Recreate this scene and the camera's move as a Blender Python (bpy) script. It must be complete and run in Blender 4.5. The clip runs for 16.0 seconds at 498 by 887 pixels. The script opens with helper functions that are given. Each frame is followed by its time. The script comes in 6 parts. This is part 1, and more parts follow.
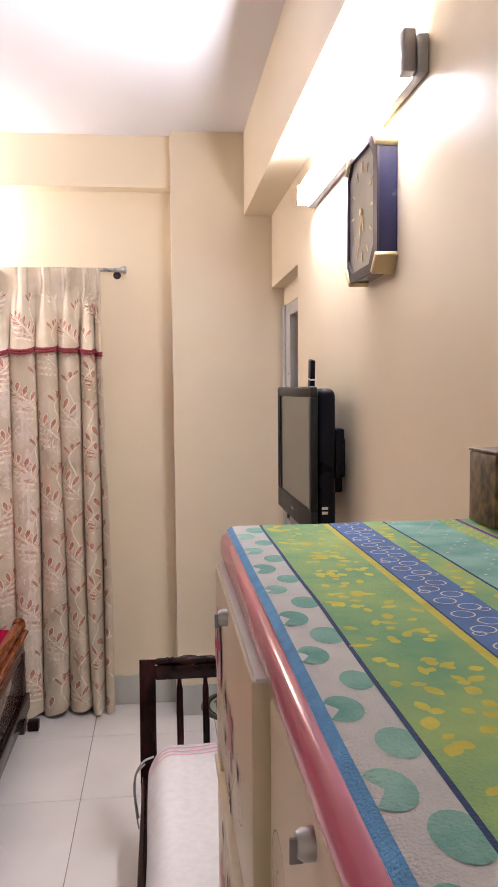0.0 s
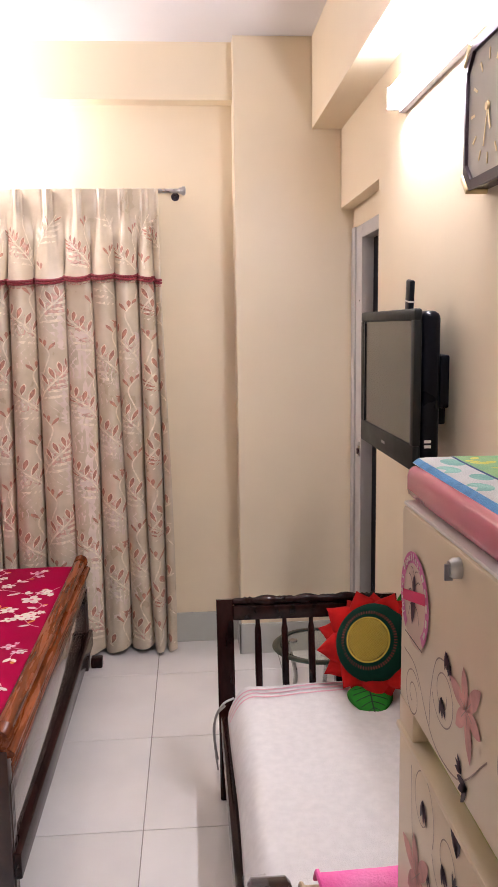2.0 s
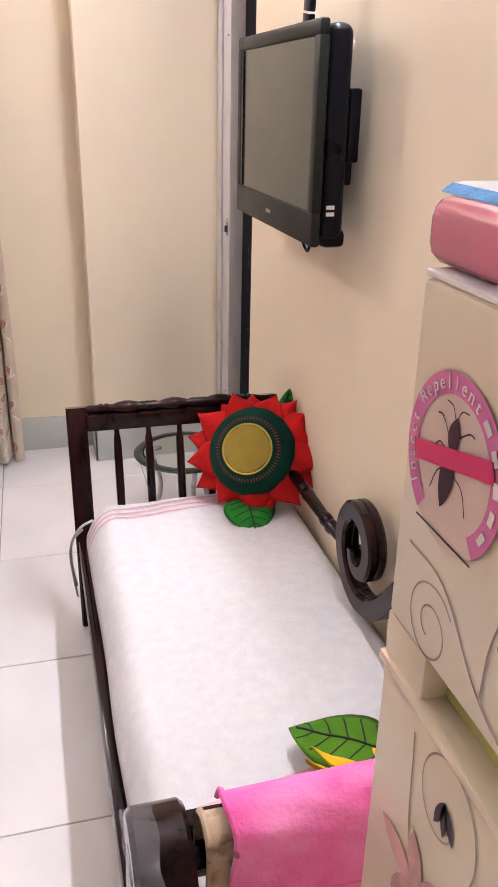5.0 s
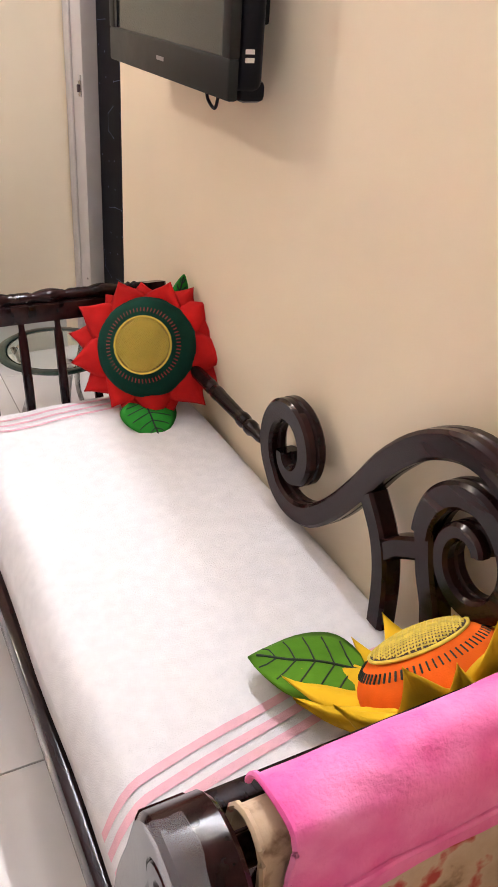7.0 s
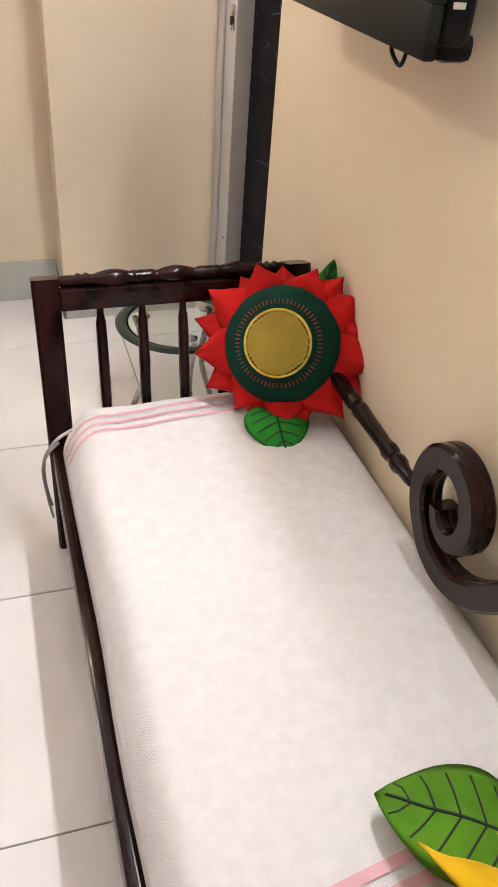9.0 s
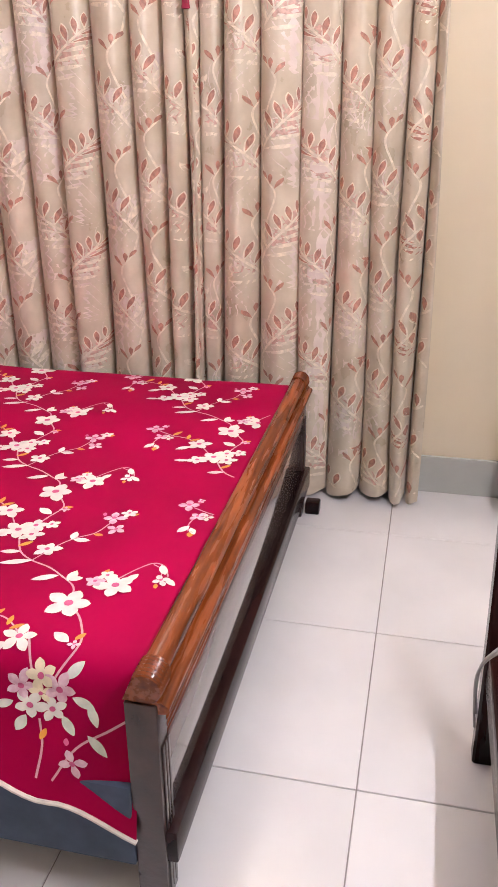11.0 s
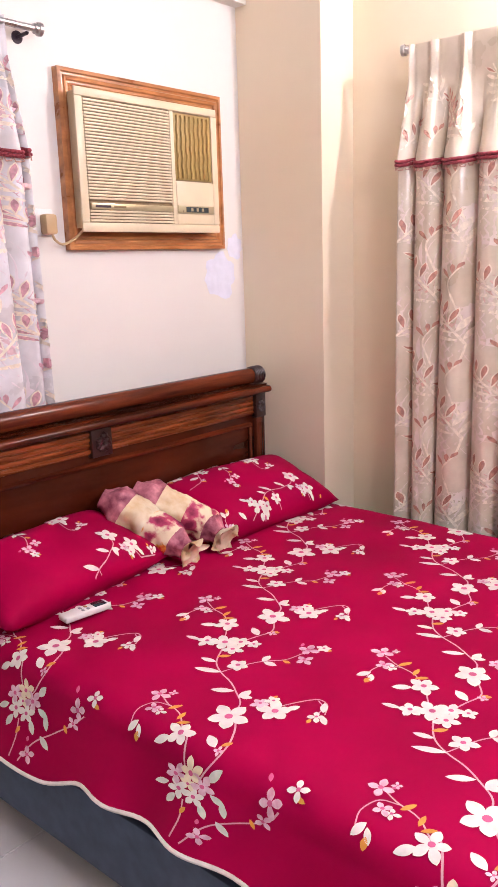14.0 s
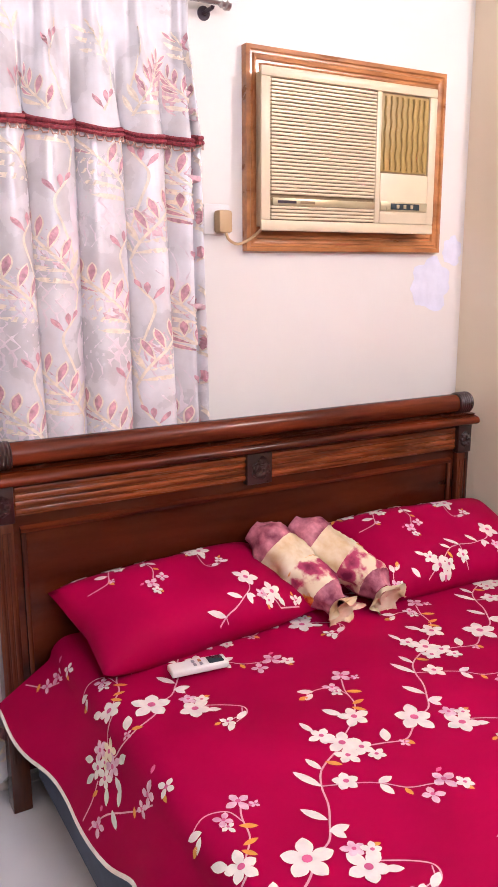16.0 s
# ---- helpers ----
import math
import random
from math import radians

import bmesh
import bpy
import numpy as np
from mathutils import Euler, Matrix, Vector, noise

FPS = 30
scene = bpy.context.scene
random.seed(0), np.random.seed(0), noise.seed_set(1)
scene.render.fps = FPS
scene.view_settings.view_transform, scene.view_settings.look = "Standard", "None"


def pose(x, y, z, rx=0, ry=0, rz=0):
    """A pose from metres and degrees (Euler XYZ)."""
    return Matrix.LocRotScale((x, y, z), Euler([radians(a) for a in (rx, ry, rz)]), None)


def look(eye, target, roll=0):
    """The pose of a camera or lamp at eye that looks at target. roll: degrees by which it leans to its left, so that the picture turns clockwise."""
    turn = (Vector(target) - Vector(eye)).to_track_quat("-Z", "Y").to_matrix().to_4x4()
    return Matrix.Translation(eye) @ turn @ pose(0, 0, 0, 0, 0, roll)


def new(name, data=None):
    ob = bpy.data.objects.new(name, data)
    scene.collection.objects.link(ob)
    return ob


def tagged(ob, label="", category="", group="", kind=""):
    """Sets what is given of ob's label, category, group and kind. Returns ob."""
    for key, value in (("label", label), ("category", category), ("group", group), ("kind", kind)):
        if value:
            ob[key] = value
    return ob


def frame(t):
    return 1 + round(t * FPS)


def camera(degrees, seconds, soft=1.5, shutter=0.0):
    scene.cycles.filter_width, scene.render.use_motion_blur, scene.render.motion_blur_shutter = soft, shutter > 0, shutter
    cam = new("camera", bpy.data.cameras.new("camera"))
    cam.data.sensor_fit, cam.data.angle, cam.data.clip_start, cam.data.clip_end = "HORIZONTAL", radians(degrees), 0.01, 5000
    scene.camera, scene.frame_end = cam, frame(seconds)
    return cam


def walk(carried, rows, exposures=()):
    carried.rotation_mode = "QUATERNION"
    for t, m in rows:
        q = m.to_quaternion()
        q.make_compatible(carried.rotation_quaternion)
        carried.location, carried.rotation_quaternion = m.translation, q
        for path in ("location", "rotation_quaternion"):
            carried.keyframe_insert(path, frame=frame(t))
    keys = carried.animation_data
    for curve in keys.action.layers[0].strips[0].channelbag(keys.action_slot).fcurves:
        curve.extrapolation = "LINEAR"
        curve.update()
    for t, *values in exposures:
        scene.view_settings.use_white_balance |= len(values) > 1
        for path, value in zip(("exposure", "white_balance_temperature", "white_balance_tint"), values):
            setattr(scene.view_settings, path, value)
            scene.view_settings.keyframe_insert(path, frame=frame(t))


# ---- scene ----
cam = camera(34.8, 16.0)

PATH = [
    (0, (0.406, 0.257, 1.672), (0.624, 2.241, 1.537), -0.5),
    (0.5, (0.388, 0.273, 1.671), (0.488, 2.265, 1.52), -0.8),
    (1, (0.351, 0.307, 1.671), (0.396, 2.298, 1.49), -1.0),
    (1.5, (0.302, 0.371, 1.661), (0.367, 2.357, 1.436), -1.0),
    (2, (0.24, 0.444, 1.638), (0.384, 2.417, 1.347), -0.8),
    (2.5, (0.19, 0.492, 1.622), (0.428, 2.443, 1.252), -0.4),
    (3, (0.18, 0.529, 1.609), (0.497, 2.451, 1.155), 0.2),
    (3.5, (0.188, 0.597, 1.591), (0.552, 2.492, 1.064), 0.7),
    (4, (0.212, 0.729, 1.587), (0.608, 2.591, 0.972), 1.2),
    (4.5, (0.25, 0.82, 1.56), (0.674, 2.644, 0.857), 1.2),
    (5, (0.263, 0.892, 1.527), (0.745, 2.664, 0.735), 1.2),
    (7.5, (0.146, 1.225, 1.447), (1.001, 2.666, 0.354), 5.2),
    (8, (0.203, 1.318, 1.469), (0.994, 2.744, 0.312), 5.0),
    (8.5, (0.263, 1.414, 1.433), (0.942, 2.894, 0.273), 4.6),
    (9, (0.261, 1.485, 1.443), (0.798, 3.009, 0.264), 4.5),
    (9.5, (0.247, 1.513, 1.431), (0.574, 3.123, 0.291), 3.1),
    (11.8, (0.05, 1.467, 1.489), (-0.692, 3.221, 0.877), -1.1),
    (12, (0.039, 1.463, 1.493), (-0.771, 3.197, 0.913), -1.3),
    (12.5, (0.022, 1.455, 1.509), (-0.948, 3.127, 0.993), -1.8),
    (13, (0.012, 1.453, 1.507), (-1.081, 3.06, 1.034), -2.0),
    (13.5, (0.004, 1.46, 1.508), (-1.195, 2.997, 1.058), -2.0),
    (14, (-0.036, 1.52, 1.519), (-1.316, 2.991, 1.075), -1.8),
    (14.5, (-0.098, 1.64, 1.547), (-1.472, 3.021, 1.094), -1.6),
    (15, (-0.175, 1.722, 1.528), (-1.646, 3.002, 1.083), -1.1),
    (15.5, (-0.185, 1.843, 1.529), (-1.78, 2.966, 1.088), -0.7),
    (16, (-0.159, 2.008, 1.526), (-1.848, 2.988, 1.096), -0.2),
]
walk(cam, [(t, look(eye, target, roll)) for t, eye, target, roll in PATH],
     [(0.0, 0.34, 6300, 21), (3.0, 0.55, 6300, 23), (5.0, 0.92, 6000, 21), (7.4, 1.05, 6250, 16), (8.2, 0.96, 6350, 14), (9.5, 0.88, 6350, 15), (12.0, 0.94, 5900, 24), (16.0, 0.98, 5900, 26)])


# ---- world and light ----
world = bpy.data.worlds.new("world")
scene.world = world
world.use_nodes = True
world.node_tree.nodes["Background"].inputs[0].default_value = (0.55, 0.65, 0.9, 1)
world.node_tree.nodes["Background"].inputs[1].default_value = 0.02
TUBE_STRENGTH = 96.0
BULB_STRENGTH = 400.0


# ---- materials ----
def mat(name, col, rough=0.5, metal=0.0, var=0.08, scale=6.0, bump=0.05, bscale=150.0, coat=0.0, stretch=(1, 1, 1), sheen=0.0, rvar=0.08, spec=0.5, rand=0.0, alt=None):
    m = bpy.data.materials.new(name)
    m.use_nodes = True
    nt = m.node_tree
    N, L = nt.nodes, nt.links
    b = N["Principled BSDF"]
    tc = N.new("ShaderNodeTexCoord")
    mp = N.new("ShaderNodeMapping")
    mp.inputs["Scale"].default_value = stretch
    L.new(tc.outputs["Object"], mp.inputs["Vector"])
    n1 = N.new("ShaderNodeTexNoise")
    n1.inputs["Scale"].default_value = scale
    n1.inputs["Detail"].default_value = 5
    L.new(mp.outputs[0], n1.inputs["Vector"])
    n2 = N.new("ShaderNodeTexNoise")
    n2.inputs["Scale"].default_value = bscale
    n2.inputs["Detail"].default_value = 3
    L.new(mp.outputs[0], n2.inputs["Vector"])
    ramp = N.new("ShaderNodeValToRGB")
    lo = [c * (1 - var) for c in col]
    hi = alt if alt else [min(1, c * (1 + var)) for c in col]
    ramp.color_ramp.elements[0].position = 0.32
    ramp.color_ramp.elements[1].position = 0.68
    ramp.color_ramp.elements[0].color = (*lo, 1)
    ramp.color_ramp.elements[1].color = (*hi, 1)
    L.new(n1.outputs[0], ramp.inputs[0])
    last = ramp.outputs[0]
    if rand:
        oi = N.new("ShaderNodeObjectInfo")
        hs = N.new("ShaderNodeHueSaturation")
        mr = N.new("ShaderNodeMapRange")
        mr.inputs[3].default_value, mr.inputs[4].default_value = 1 - rand, 1 + rand
        L.new(oi.outputs["Random"], mr.inputs[0])
        L.new(mr.outputs[0], hs.inputs["Value"])
        L.new(last, hs.inputs["Color"])
        last = hs.outputs[0]
    L.new(last, b.inputs["Base Color"])
    rr = N.new("ShaderNodeMapRange")
    rr.inputs[3].default_value, rr.inputs[4].default_value = max(0.02, rough - rvar), min(1, rough + rvar)
    L.new(n1.outputs[0], rr.inputs[0])
    L.new(rr.outputs[0], b.inputs["Roughness"])
    b.inputs["Metallic"].default_value = metal
    b.inputs["Coat Weight"].default_value = coat
    b.inputs["Coat Roughness"].default_value = 0.08
    b.inputs["Sheen Weight"].default_value = sheen
    b.inputs["Specular IOR Level"].default_value = spec
    if bump:
        bp = N.new("ShaderNodeBump")
        bp.inputs["Strength"].default_value = bump
        bp.inputs["Distance"].default_value = 0.002
        L.new(n2.outputs[0], bp.inputs["Height"])
        L.new(bp.outputs[0], b.inputs["Normal"])
    return m


def glow(name, col, strength):
    m = bpy.data.materials.new(name)
    m.use_nodes = True
    b = m.node_tree.nodes["Principled BSDF"]
    b.inputs["Base Color"].default_value = (0.8, 0.8, 0.8, 1)
    b.inputs["Emission Color"].default_value = (*col, 1)
    b.inputs["Emission Strength"].default_value = strength
    return m


def glassy(name, col, rough=0.02):
    m = bpy.data.materials.new(name)
    m.use_nodes = True
    b = m.node_tree.nodes["Principled BSDF"]
    b.inputs["Base Color"].default_value = (*col, 1)
    b.inputs["Transmission Weight"].default_value = 1
    b.inputs["Roughness"].default_value = rough
    b.inputs["IOR"].default_value = 1.45
    return m


WALL = mat("wall_paint", (0.82, 0.695, 0.50), 0.42, var=0.035, scale=1.6, bump=0.10, bscale=60, rvar=0.06)
WALL_PALE = mat("pale_wall_paint", (0.76, 0.715, 0.645), 0.5, var=0.03, scale=1.6, bump=0.10, bscale=60)
CEIL = mat("ceiling_paint", (0.76, 0.745, 0.75), 0.7, var=0.03, scale=1.3, bump=0.08, bscale=60)
TILE = mat("floor_tile", (0.78, 0.745, 0.715), 0.14, var=0.05, scale=3.0, bump=0.0, rvar=0.05, rand=0.03)
GROUT = mat("grout", (0.30, 0.27, 0.24), 0.8, var=0.2, scale=30)
# skirting is floor tile, darkened to grey-green to hold its shade
SKIRT_SHADED = mat("skirting_tile", (0.52, 0.52, 0.47), 0.2, var=0.06, scale=5)
WOOD = mat("red_brown_wood", (0.060, 0.010, 0.004), 0.24, var=0.4, scale=2.2, bump=0.05, bscale=60, coat=0.08, stretch=(14, 1, 14), spec=0.25, alt=(0.17, 0.030, 0.008))
WOOD_V = mat("red_brown_wood_upright", (0.045, 0.009, 0.004), 0.2, var=0.4, scale=2.2, bump=0.05, bscale=60, coat=0.25, stretch=(14, 14, 1), spec=0.35, alt=(0.11, 0.024, 0.008))
WOOD_PANEL = mat("dark_red_brown_panel", (0.034, 0.005, 0.002), 0.14, var=0.4, scale=1.6, bump=0.03, bscale=60, coat=0.04, stretch=(6, 1, 6), spec=0.2, alt=(0.085, 0.014, 0.004))
WOOD_GOLD = mat("golden_brown_wood", (0.13, 0.026, 0.006), 0.27, var=0.4, scale=3.2, bump=0.05, bscale=60, coat=0.15, spec=0.3, stretch=(14, 1, 14), alt=(0.30, 0.070, 0.014))
WOOD_DEEP = mat("dark_carved_wood", (0.03, 0.010, 0.007), 0.3, var=0.4, scale=20, bump=0.3, bscale=60, coat=0.4)
EBONY = mat("blackish_brown_wood", (0.010, 0.004, 0.004), 0.17, var=0.5, scale=4, bump=0.04, bscale=50, coat=0.0, spec=0.2, stretch=(6, 1, 6), alt=(0.026, 0.008, 0.007))
EBONY_V = mat("blackish_brown_upright", (0.010, 0.004, 0.004), 0.17, var=0.5, scale=4, bump=0.04, bscale=50, coat=0.0, spec=0.2, stretch=(6, 6, 1), alt=(0.03, 0.008, 0.007))
FRAME_WOOD = mat("orange_brown_moulding", (0.36, 0.125, 0.032), 0.3, var=0.25, scale=3.0, bump=0.1, bscale=60, coat=0.4, stretch=(8, 2, 8), alt=(0.56, 0.23, 0.070))
SHEET = mat("crimson_cotton", (0.32, 0.0011, 0.038), 0.6, var=0.12, scale=3, bump=0.12, bscale=500, rvar=0.10, spec=0.04, alt=(0.38, 0.0014, 0.049))
P_WHITE = mat("print_white", (0.76, 0.69, 0.60), 0.65, var=0.10, scale=40, bump=0.05, bscale=500)
P_PINK = mat("print_pink", (0.78, 0.36, 0.46), 0.65, var=0.25, scale=40, bump=0.05, bscale=500, alt=(0.82, 0.58, 0.62))
P_ROSE = mat("print_rose", (0.62, 0.10, 0.22), 0.65, var=0.15, scale=40, bump=0.05)
P_STEM = mat("print_stem", (0.66, 0.33, 0.36), 0.65, var=0.1, scale=40, bump=0.05)
P_GOLD = mat("print_gold", (0.72, 0.30, 0.03), 0.65, var=0.15, scale=40, bump=0.05)
P_SAGE = mat("print_sage", (0.62, 0.62, 0.52), 0.65, var=0.15, scale=40, bump=0.05)
NAVY = mat("slate_blue_fabric", (0.055, 0.075, 0.115), 0.8, var=0.2, scale=20, bump=0.2, bscale=400)
SATIN = mat("beige_satin", (0.62, 0.51, 0.36), 0.30, var=0.08, scale=9, bump=0.10, bscale=300, sheen=0.2, spec=0.7, alt=(0.74, 0.63, 0.48))
SATIN_PALE = mat("pale_grey_satin", (0.64, 0.59, 0.57), 0.28, var=0.12, scale=9, bump=0.10, bscale=300, sheen=0.2, spec=0.7, alt=(0.78, 0.75, 0.75))
LEAF_RUST = mat("rust_thread", (0.52, 0.25, 0.175), 0.5, var=0.3, scale=60, bump=0.2, bscale=400)
LEAF_CREAM = mat("cream_thread", (0.84, 0.73, 0.58), 0.4, var=0.15, scale=60, bump=0.2, bscale=400)
LEAF_ROSE = mat("rose_thread", (0.61, 0.32, 0.345), 0.5, var=0.3, scale=60, bump=0.2, bscale=400)
BRAID = mat("maroon_braid", (0.26, 0.012, 0.03), 0.7, var=0.5, scale=160, bump=0.6, bscale=500, alt=(0.40, 0.06, 0.07))
BRAID_LOOP = mat("tan_braid_loops", (0.58, 0.34, 0.26), 0.8, var=0.4, scale=200, bump=0.5, bscale=500)
TASSEL = mat("crimson_tassel", (0.30, 0.01, 0.04), 0.7, var=0.3, scale=80, bump=0.5, bscale=500)
STEEL = mat("brushed_steel", (0.45, 0.44, 0.43), 0.28, metal=1.0, var=0.1, scale=20, bump=0.0)
FLEECE = mat("white_fleece", (0.71, 0.685, 0.67), 0.95, var=0.045, scale=40, bump=0.9, bscale=400, spec=0.12)
FLEECE_PINK = mat("pink_fleece_stripe", (0.74, 0.42, 0.46), 0.95, var=0.06, scale=40, bump=0.6, bscale=420, spec=0.12)
FELT_RED = mat("red_felt", (0.46, 0.012, 0.010), 0.9, var=0.22, scale=14, bump=0.4, bscale=400, spec=0.12)
FELT_GREEN = mat("dark_green_felt", (0.004, 0.040, 0.026), 0.85, var=0.2, scale=14, bump=0.4, bscale=400, spec=0.12)
FELT_LEAF = mat("leaf_green_felt", (0.02, 0.20, 0.022), 0.9, var=0.2, scale=14, bump=0.4, bscale=400, spec=0.12)
FELT_LEAF2 = mat("moss_green_felt", (0.075, 0.20, 0.012), 0.9, var=0.2, scale=14, bump=0.4, bscale=400, spec=0.12)
FELT_YELLOW = mat("yellow_felt", (0.66, 0.40, 0.012), 0.9, var=0.15, scale=14, bump=0.4, bscale=400, spec=0.12)
FELT_ORANGE = mat("orange_felt", (0.72, 0.115, 0.008), 0.9, var=0.15, scale=14, bump=0.4, bscale=400, spec=0.12)
WEAVE = mat("dark_seed_weave", (0.045, 0.022, 0.010), 0.8, var=0.4, scale=90, bump=0.3, bscale=400)
GOLD_THREAD = mat("gold_thread", (0.64, 0.48, 0.06), 0.7, var=0.2, scale=60, bump=0.2, bscale=400)
THREAD_DARK = mat("dark_thread", (0.012, 0.025, 0.016), 0.9, var=0.3, scale=50)
THREAD_RED = mat("red_thread", (0.26, 0.03, 0.03), 0.9, var=0.3, scale=50)
CREAM = mat("cream_plastic", (0.70, 0.58, 0.41), 0.32, var=0.04, scale=5, bump=0.02, bscale=100, spec=0.5)
# olive paints the shade on the cream cabinet's recessed faces
CREAM_SHADE = mat("recess_plastic", (0.44, 0.41, 0.12), 0.4, var=0.05, scale=5, bump=0.02)
LID = mat("pink_glossy_plastic", (0.62, 0.15, 0.22), 0.16, var=0.08, scale=8, bump=0.03, bscale=40, spec=0.6)
T_BASE = mat("towel_white", (0.66, 0.64, 0.62), 0.95, var=0.06, scale=30, bump=0.7, bscale=500)
T_AQUA = mat("towel_aqua", (0.20, 0.50, 0.43), 0.95, var=0.2, scale=22, bump=0.9, bscale=420, alt=(0.34, 0.60, 0.52))
T_GREEN = mat("towel_green", (0.20, 0.47, 0.24), 0.95, var=0.12, scale=11, bump=0.9, bscale=420, alt=(0.44, 0.60, 0.20))
T_YELLOW = mat("towel_yellow", (0.66, 0.60, 0.10), 0.95, var=0.15, scale=30, bump=0.7, bscale=500)
T_BLUE = mat("towel_blue", (0.10, 0.20, 0.46), 0.95, var=0.15, scale=30, bump=0.7, bscale=500)
T_EDGE = mat("towel_edge_blue", (0.12, 0.33, 0.62), 0.95, var=0.15, scale=60, bump=0.7, bscale=500)
T_NAVY = mat("towel_navy", (0.03, 0.06, 0.16), 0.95, var=0.15, scale=30, bump=0.7, bscale=500)
T_PURPLE = mat("towel_purple", (0.20, 0.05, 0.20), 0.95, var=0.15, scale=30, bump=0.7, bscale=500)
PINK = mat("pink_microfibre", (0.80, 0.12, 0.36), 0.95, var=0.05, scale=14, bump=0.9, bscale=180, spec=0.12, alt=(0.88, 0.27, 0.51))
STICK_PINK = mat("sticker_pink", (0.62, 0.16, 0.34), 0.5, var=0.1, scale=30, bump=0.0)
STICK_RED = mat("sticker_red", (0.62, 0.03, 0.12), 0.5, var=0.08, scale=30, bump=0.0)
STICK_PALE = mat("sticker_pale", (0.66, 0.50, 0.40), 0.5, var=0.06, scale=30, bump=0.0)
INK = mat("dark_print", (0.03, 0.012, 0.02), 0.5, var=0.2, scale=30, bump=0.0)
VINE = mat("grey_vine_print", (0.34, 0.26, 0.21), 0.5, var=0.3, scale=30, bump=0.0)
BLOOM = mat("faded_rose_print", (0.60, 0.30, 0.26), 0.5, var=0.3, scale=30, bump=0.0)
TV_SHELL = mat("grey_black_plastic", (0.014, 0.016, 0.015), 0.45, var=0.1, scale=20, bump=0.08, bscale=300, spec=0.18)
TV_DARK = mat("gloss_black_plastic", (0.004, 0.005, 0.009), 0.3, var=0.2, scale=10, bump=0.0, spec=0.15)
TV_SCREEN = mat("matte_screen", (0.035, 0.045, 0.038), 0.22, var=0.05, scale=4, bump=0.0, spec=0.6)
WHITE_PL = mat("white_plastic", (0.72, 0.69, 0.64), 0.4, var=0.03, scale=10, bump=0.02)
TAN_PL = mat("tan_plastic", (0.50, 0.33, 0.16), 0.45, var=0.05, scale=10, bump=0.02)
AC_CREAM = mat("aged_cream_plastic", (0.70, 0.58, 0.38), 0.38, var=0.05, scale=6, bump=0.03, bscale=120)
# brown for the painted shade between slats, and for one lettering bar
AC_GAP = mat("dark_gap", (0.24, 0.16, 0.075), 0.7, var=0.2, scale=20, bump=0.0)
AC_LOUVRE = mat("mustard_plastic", (0.38, 0.25, 0.07), 0.45, var=0.1, scale=12, bump=0.02)
AC_STRIP = mat("gilt_strip", (0.50, 0.42, 0.25), 0.3, metal=0.5, var=0.08, scale=20, bump=0.0)
DISPLAY = mat("slate_display", (0.03, 0.045, 0.05), 0.2, var=0.2, scale=20, bump=0.0)
DOOR_FRAME = mat("grey_white_frame", (0.55, 0.52, 0.49), 0.4, var=0.05, scale=6, bump=0.03)
DOOR_BLACK = mat("black_door_laminate", (0.004, 0.004, 0.007), 0.6, var=0.3, scale=6, bump=0.02, spec=0.08)
DOOR_LINE = mat("pale_blue_line", (0.08, 0.11, 0.20), 0.5, var=0.2, scale=20, bump=0.0)
GLASS_EDGE = mat("green_black_glass_rim", (0.010, 0.026, 0.020), 0.08, var=0.2, scale=10, bump=0.0)
GLASS = glassy("clear_table_glass", (0.86, 0.93, 0.90))
CLOCK_GOLD = mat("pale_gold_plastic", (0.58, 0.46, 0.25), 0.3, var=0.06, scale=10, bump=0.0, metal=0.3)
CLOCK_BLUE = mat("navy_plastic", (0.014, 0.016, 0.055), 0.25, var=0.1, scale=10, bump=0.0)
CLOCK_FACE = mat("clock_face_grey", (0.42, 0.41, 0.38), 0.12, var=0.04, scale=6, bump=0.0)
BATTEN = mat("grey_batten", (0.30, 0.29, 0.30), 0.4, var=0.05, scale=10, bump=0.0)
PATCH = mat("white_filler", (0.74, 0.74, 0.82), 0.7, var=0.05, scale=25, bump=0.5, bscale=120)
FLORAL = mat("cream_scarf", (0.72, 0.46, 0.20), 0.6, var=0.15, scale=16, bump=0.1, bscale=400, alt=(0.82, 0.72, 0.52))
SCARF_PLUM = mat("plum_scarf", (0.24, 0.008, 0.055), 0.6, var=0.3, scale=26, bump=0.1, bscale=400, alt=(0.66, 0.24, 0.28))
SATIN_LEAF = mat("matte_leaf_weave", (0.78, 0.64, 0.55), 0.55, var=0.08, scale=14, bump=0.3, bscale=500, spec=0.3, alt=(0.86, 0.74, 0.65))
ROSE_LEAF = mat("matte_rose_weave", (0.76, 0.64, 0.65), 0.55, var=0.08, scale=14, bump=0.3, bscale=500, spec=0.3, alt=(0.85, 0.77, 0.78))
FILM = mat("clear_plastic_film", (0.62, 0.62, 0.63), 0.2, var=0.1, scale=20, bump=0.3, bscale=60)
FILM.node_tree.nodes["Principled BSDF"].inputs["Alpha"].default_value = 0.13
LEAF_TINT = mat("pale_rust_thread", (0.66, 0.42, 0.33), 0.5, var=0.2, scale=60, bump=0.2, bscale=400)
ROSE_TINT = mat("pale_rose_thread", (0.70, 0.46, 0.47), 0.5, var=0.2, scale=60, bump=0.2, bscale=400)
SCARF_TAN = mat("tan_floral_cloth", (0.40, 0.25, 0.15), 0.8, var=0.35, scale=22, bump=0.2, bscale=400, alt=(0.62, 0.47, 0.32))
CABLE = mat("grey_cable", (0.42, 0.41, 0.40), 0.45, var=0.05, scale=10, bump=0.0)
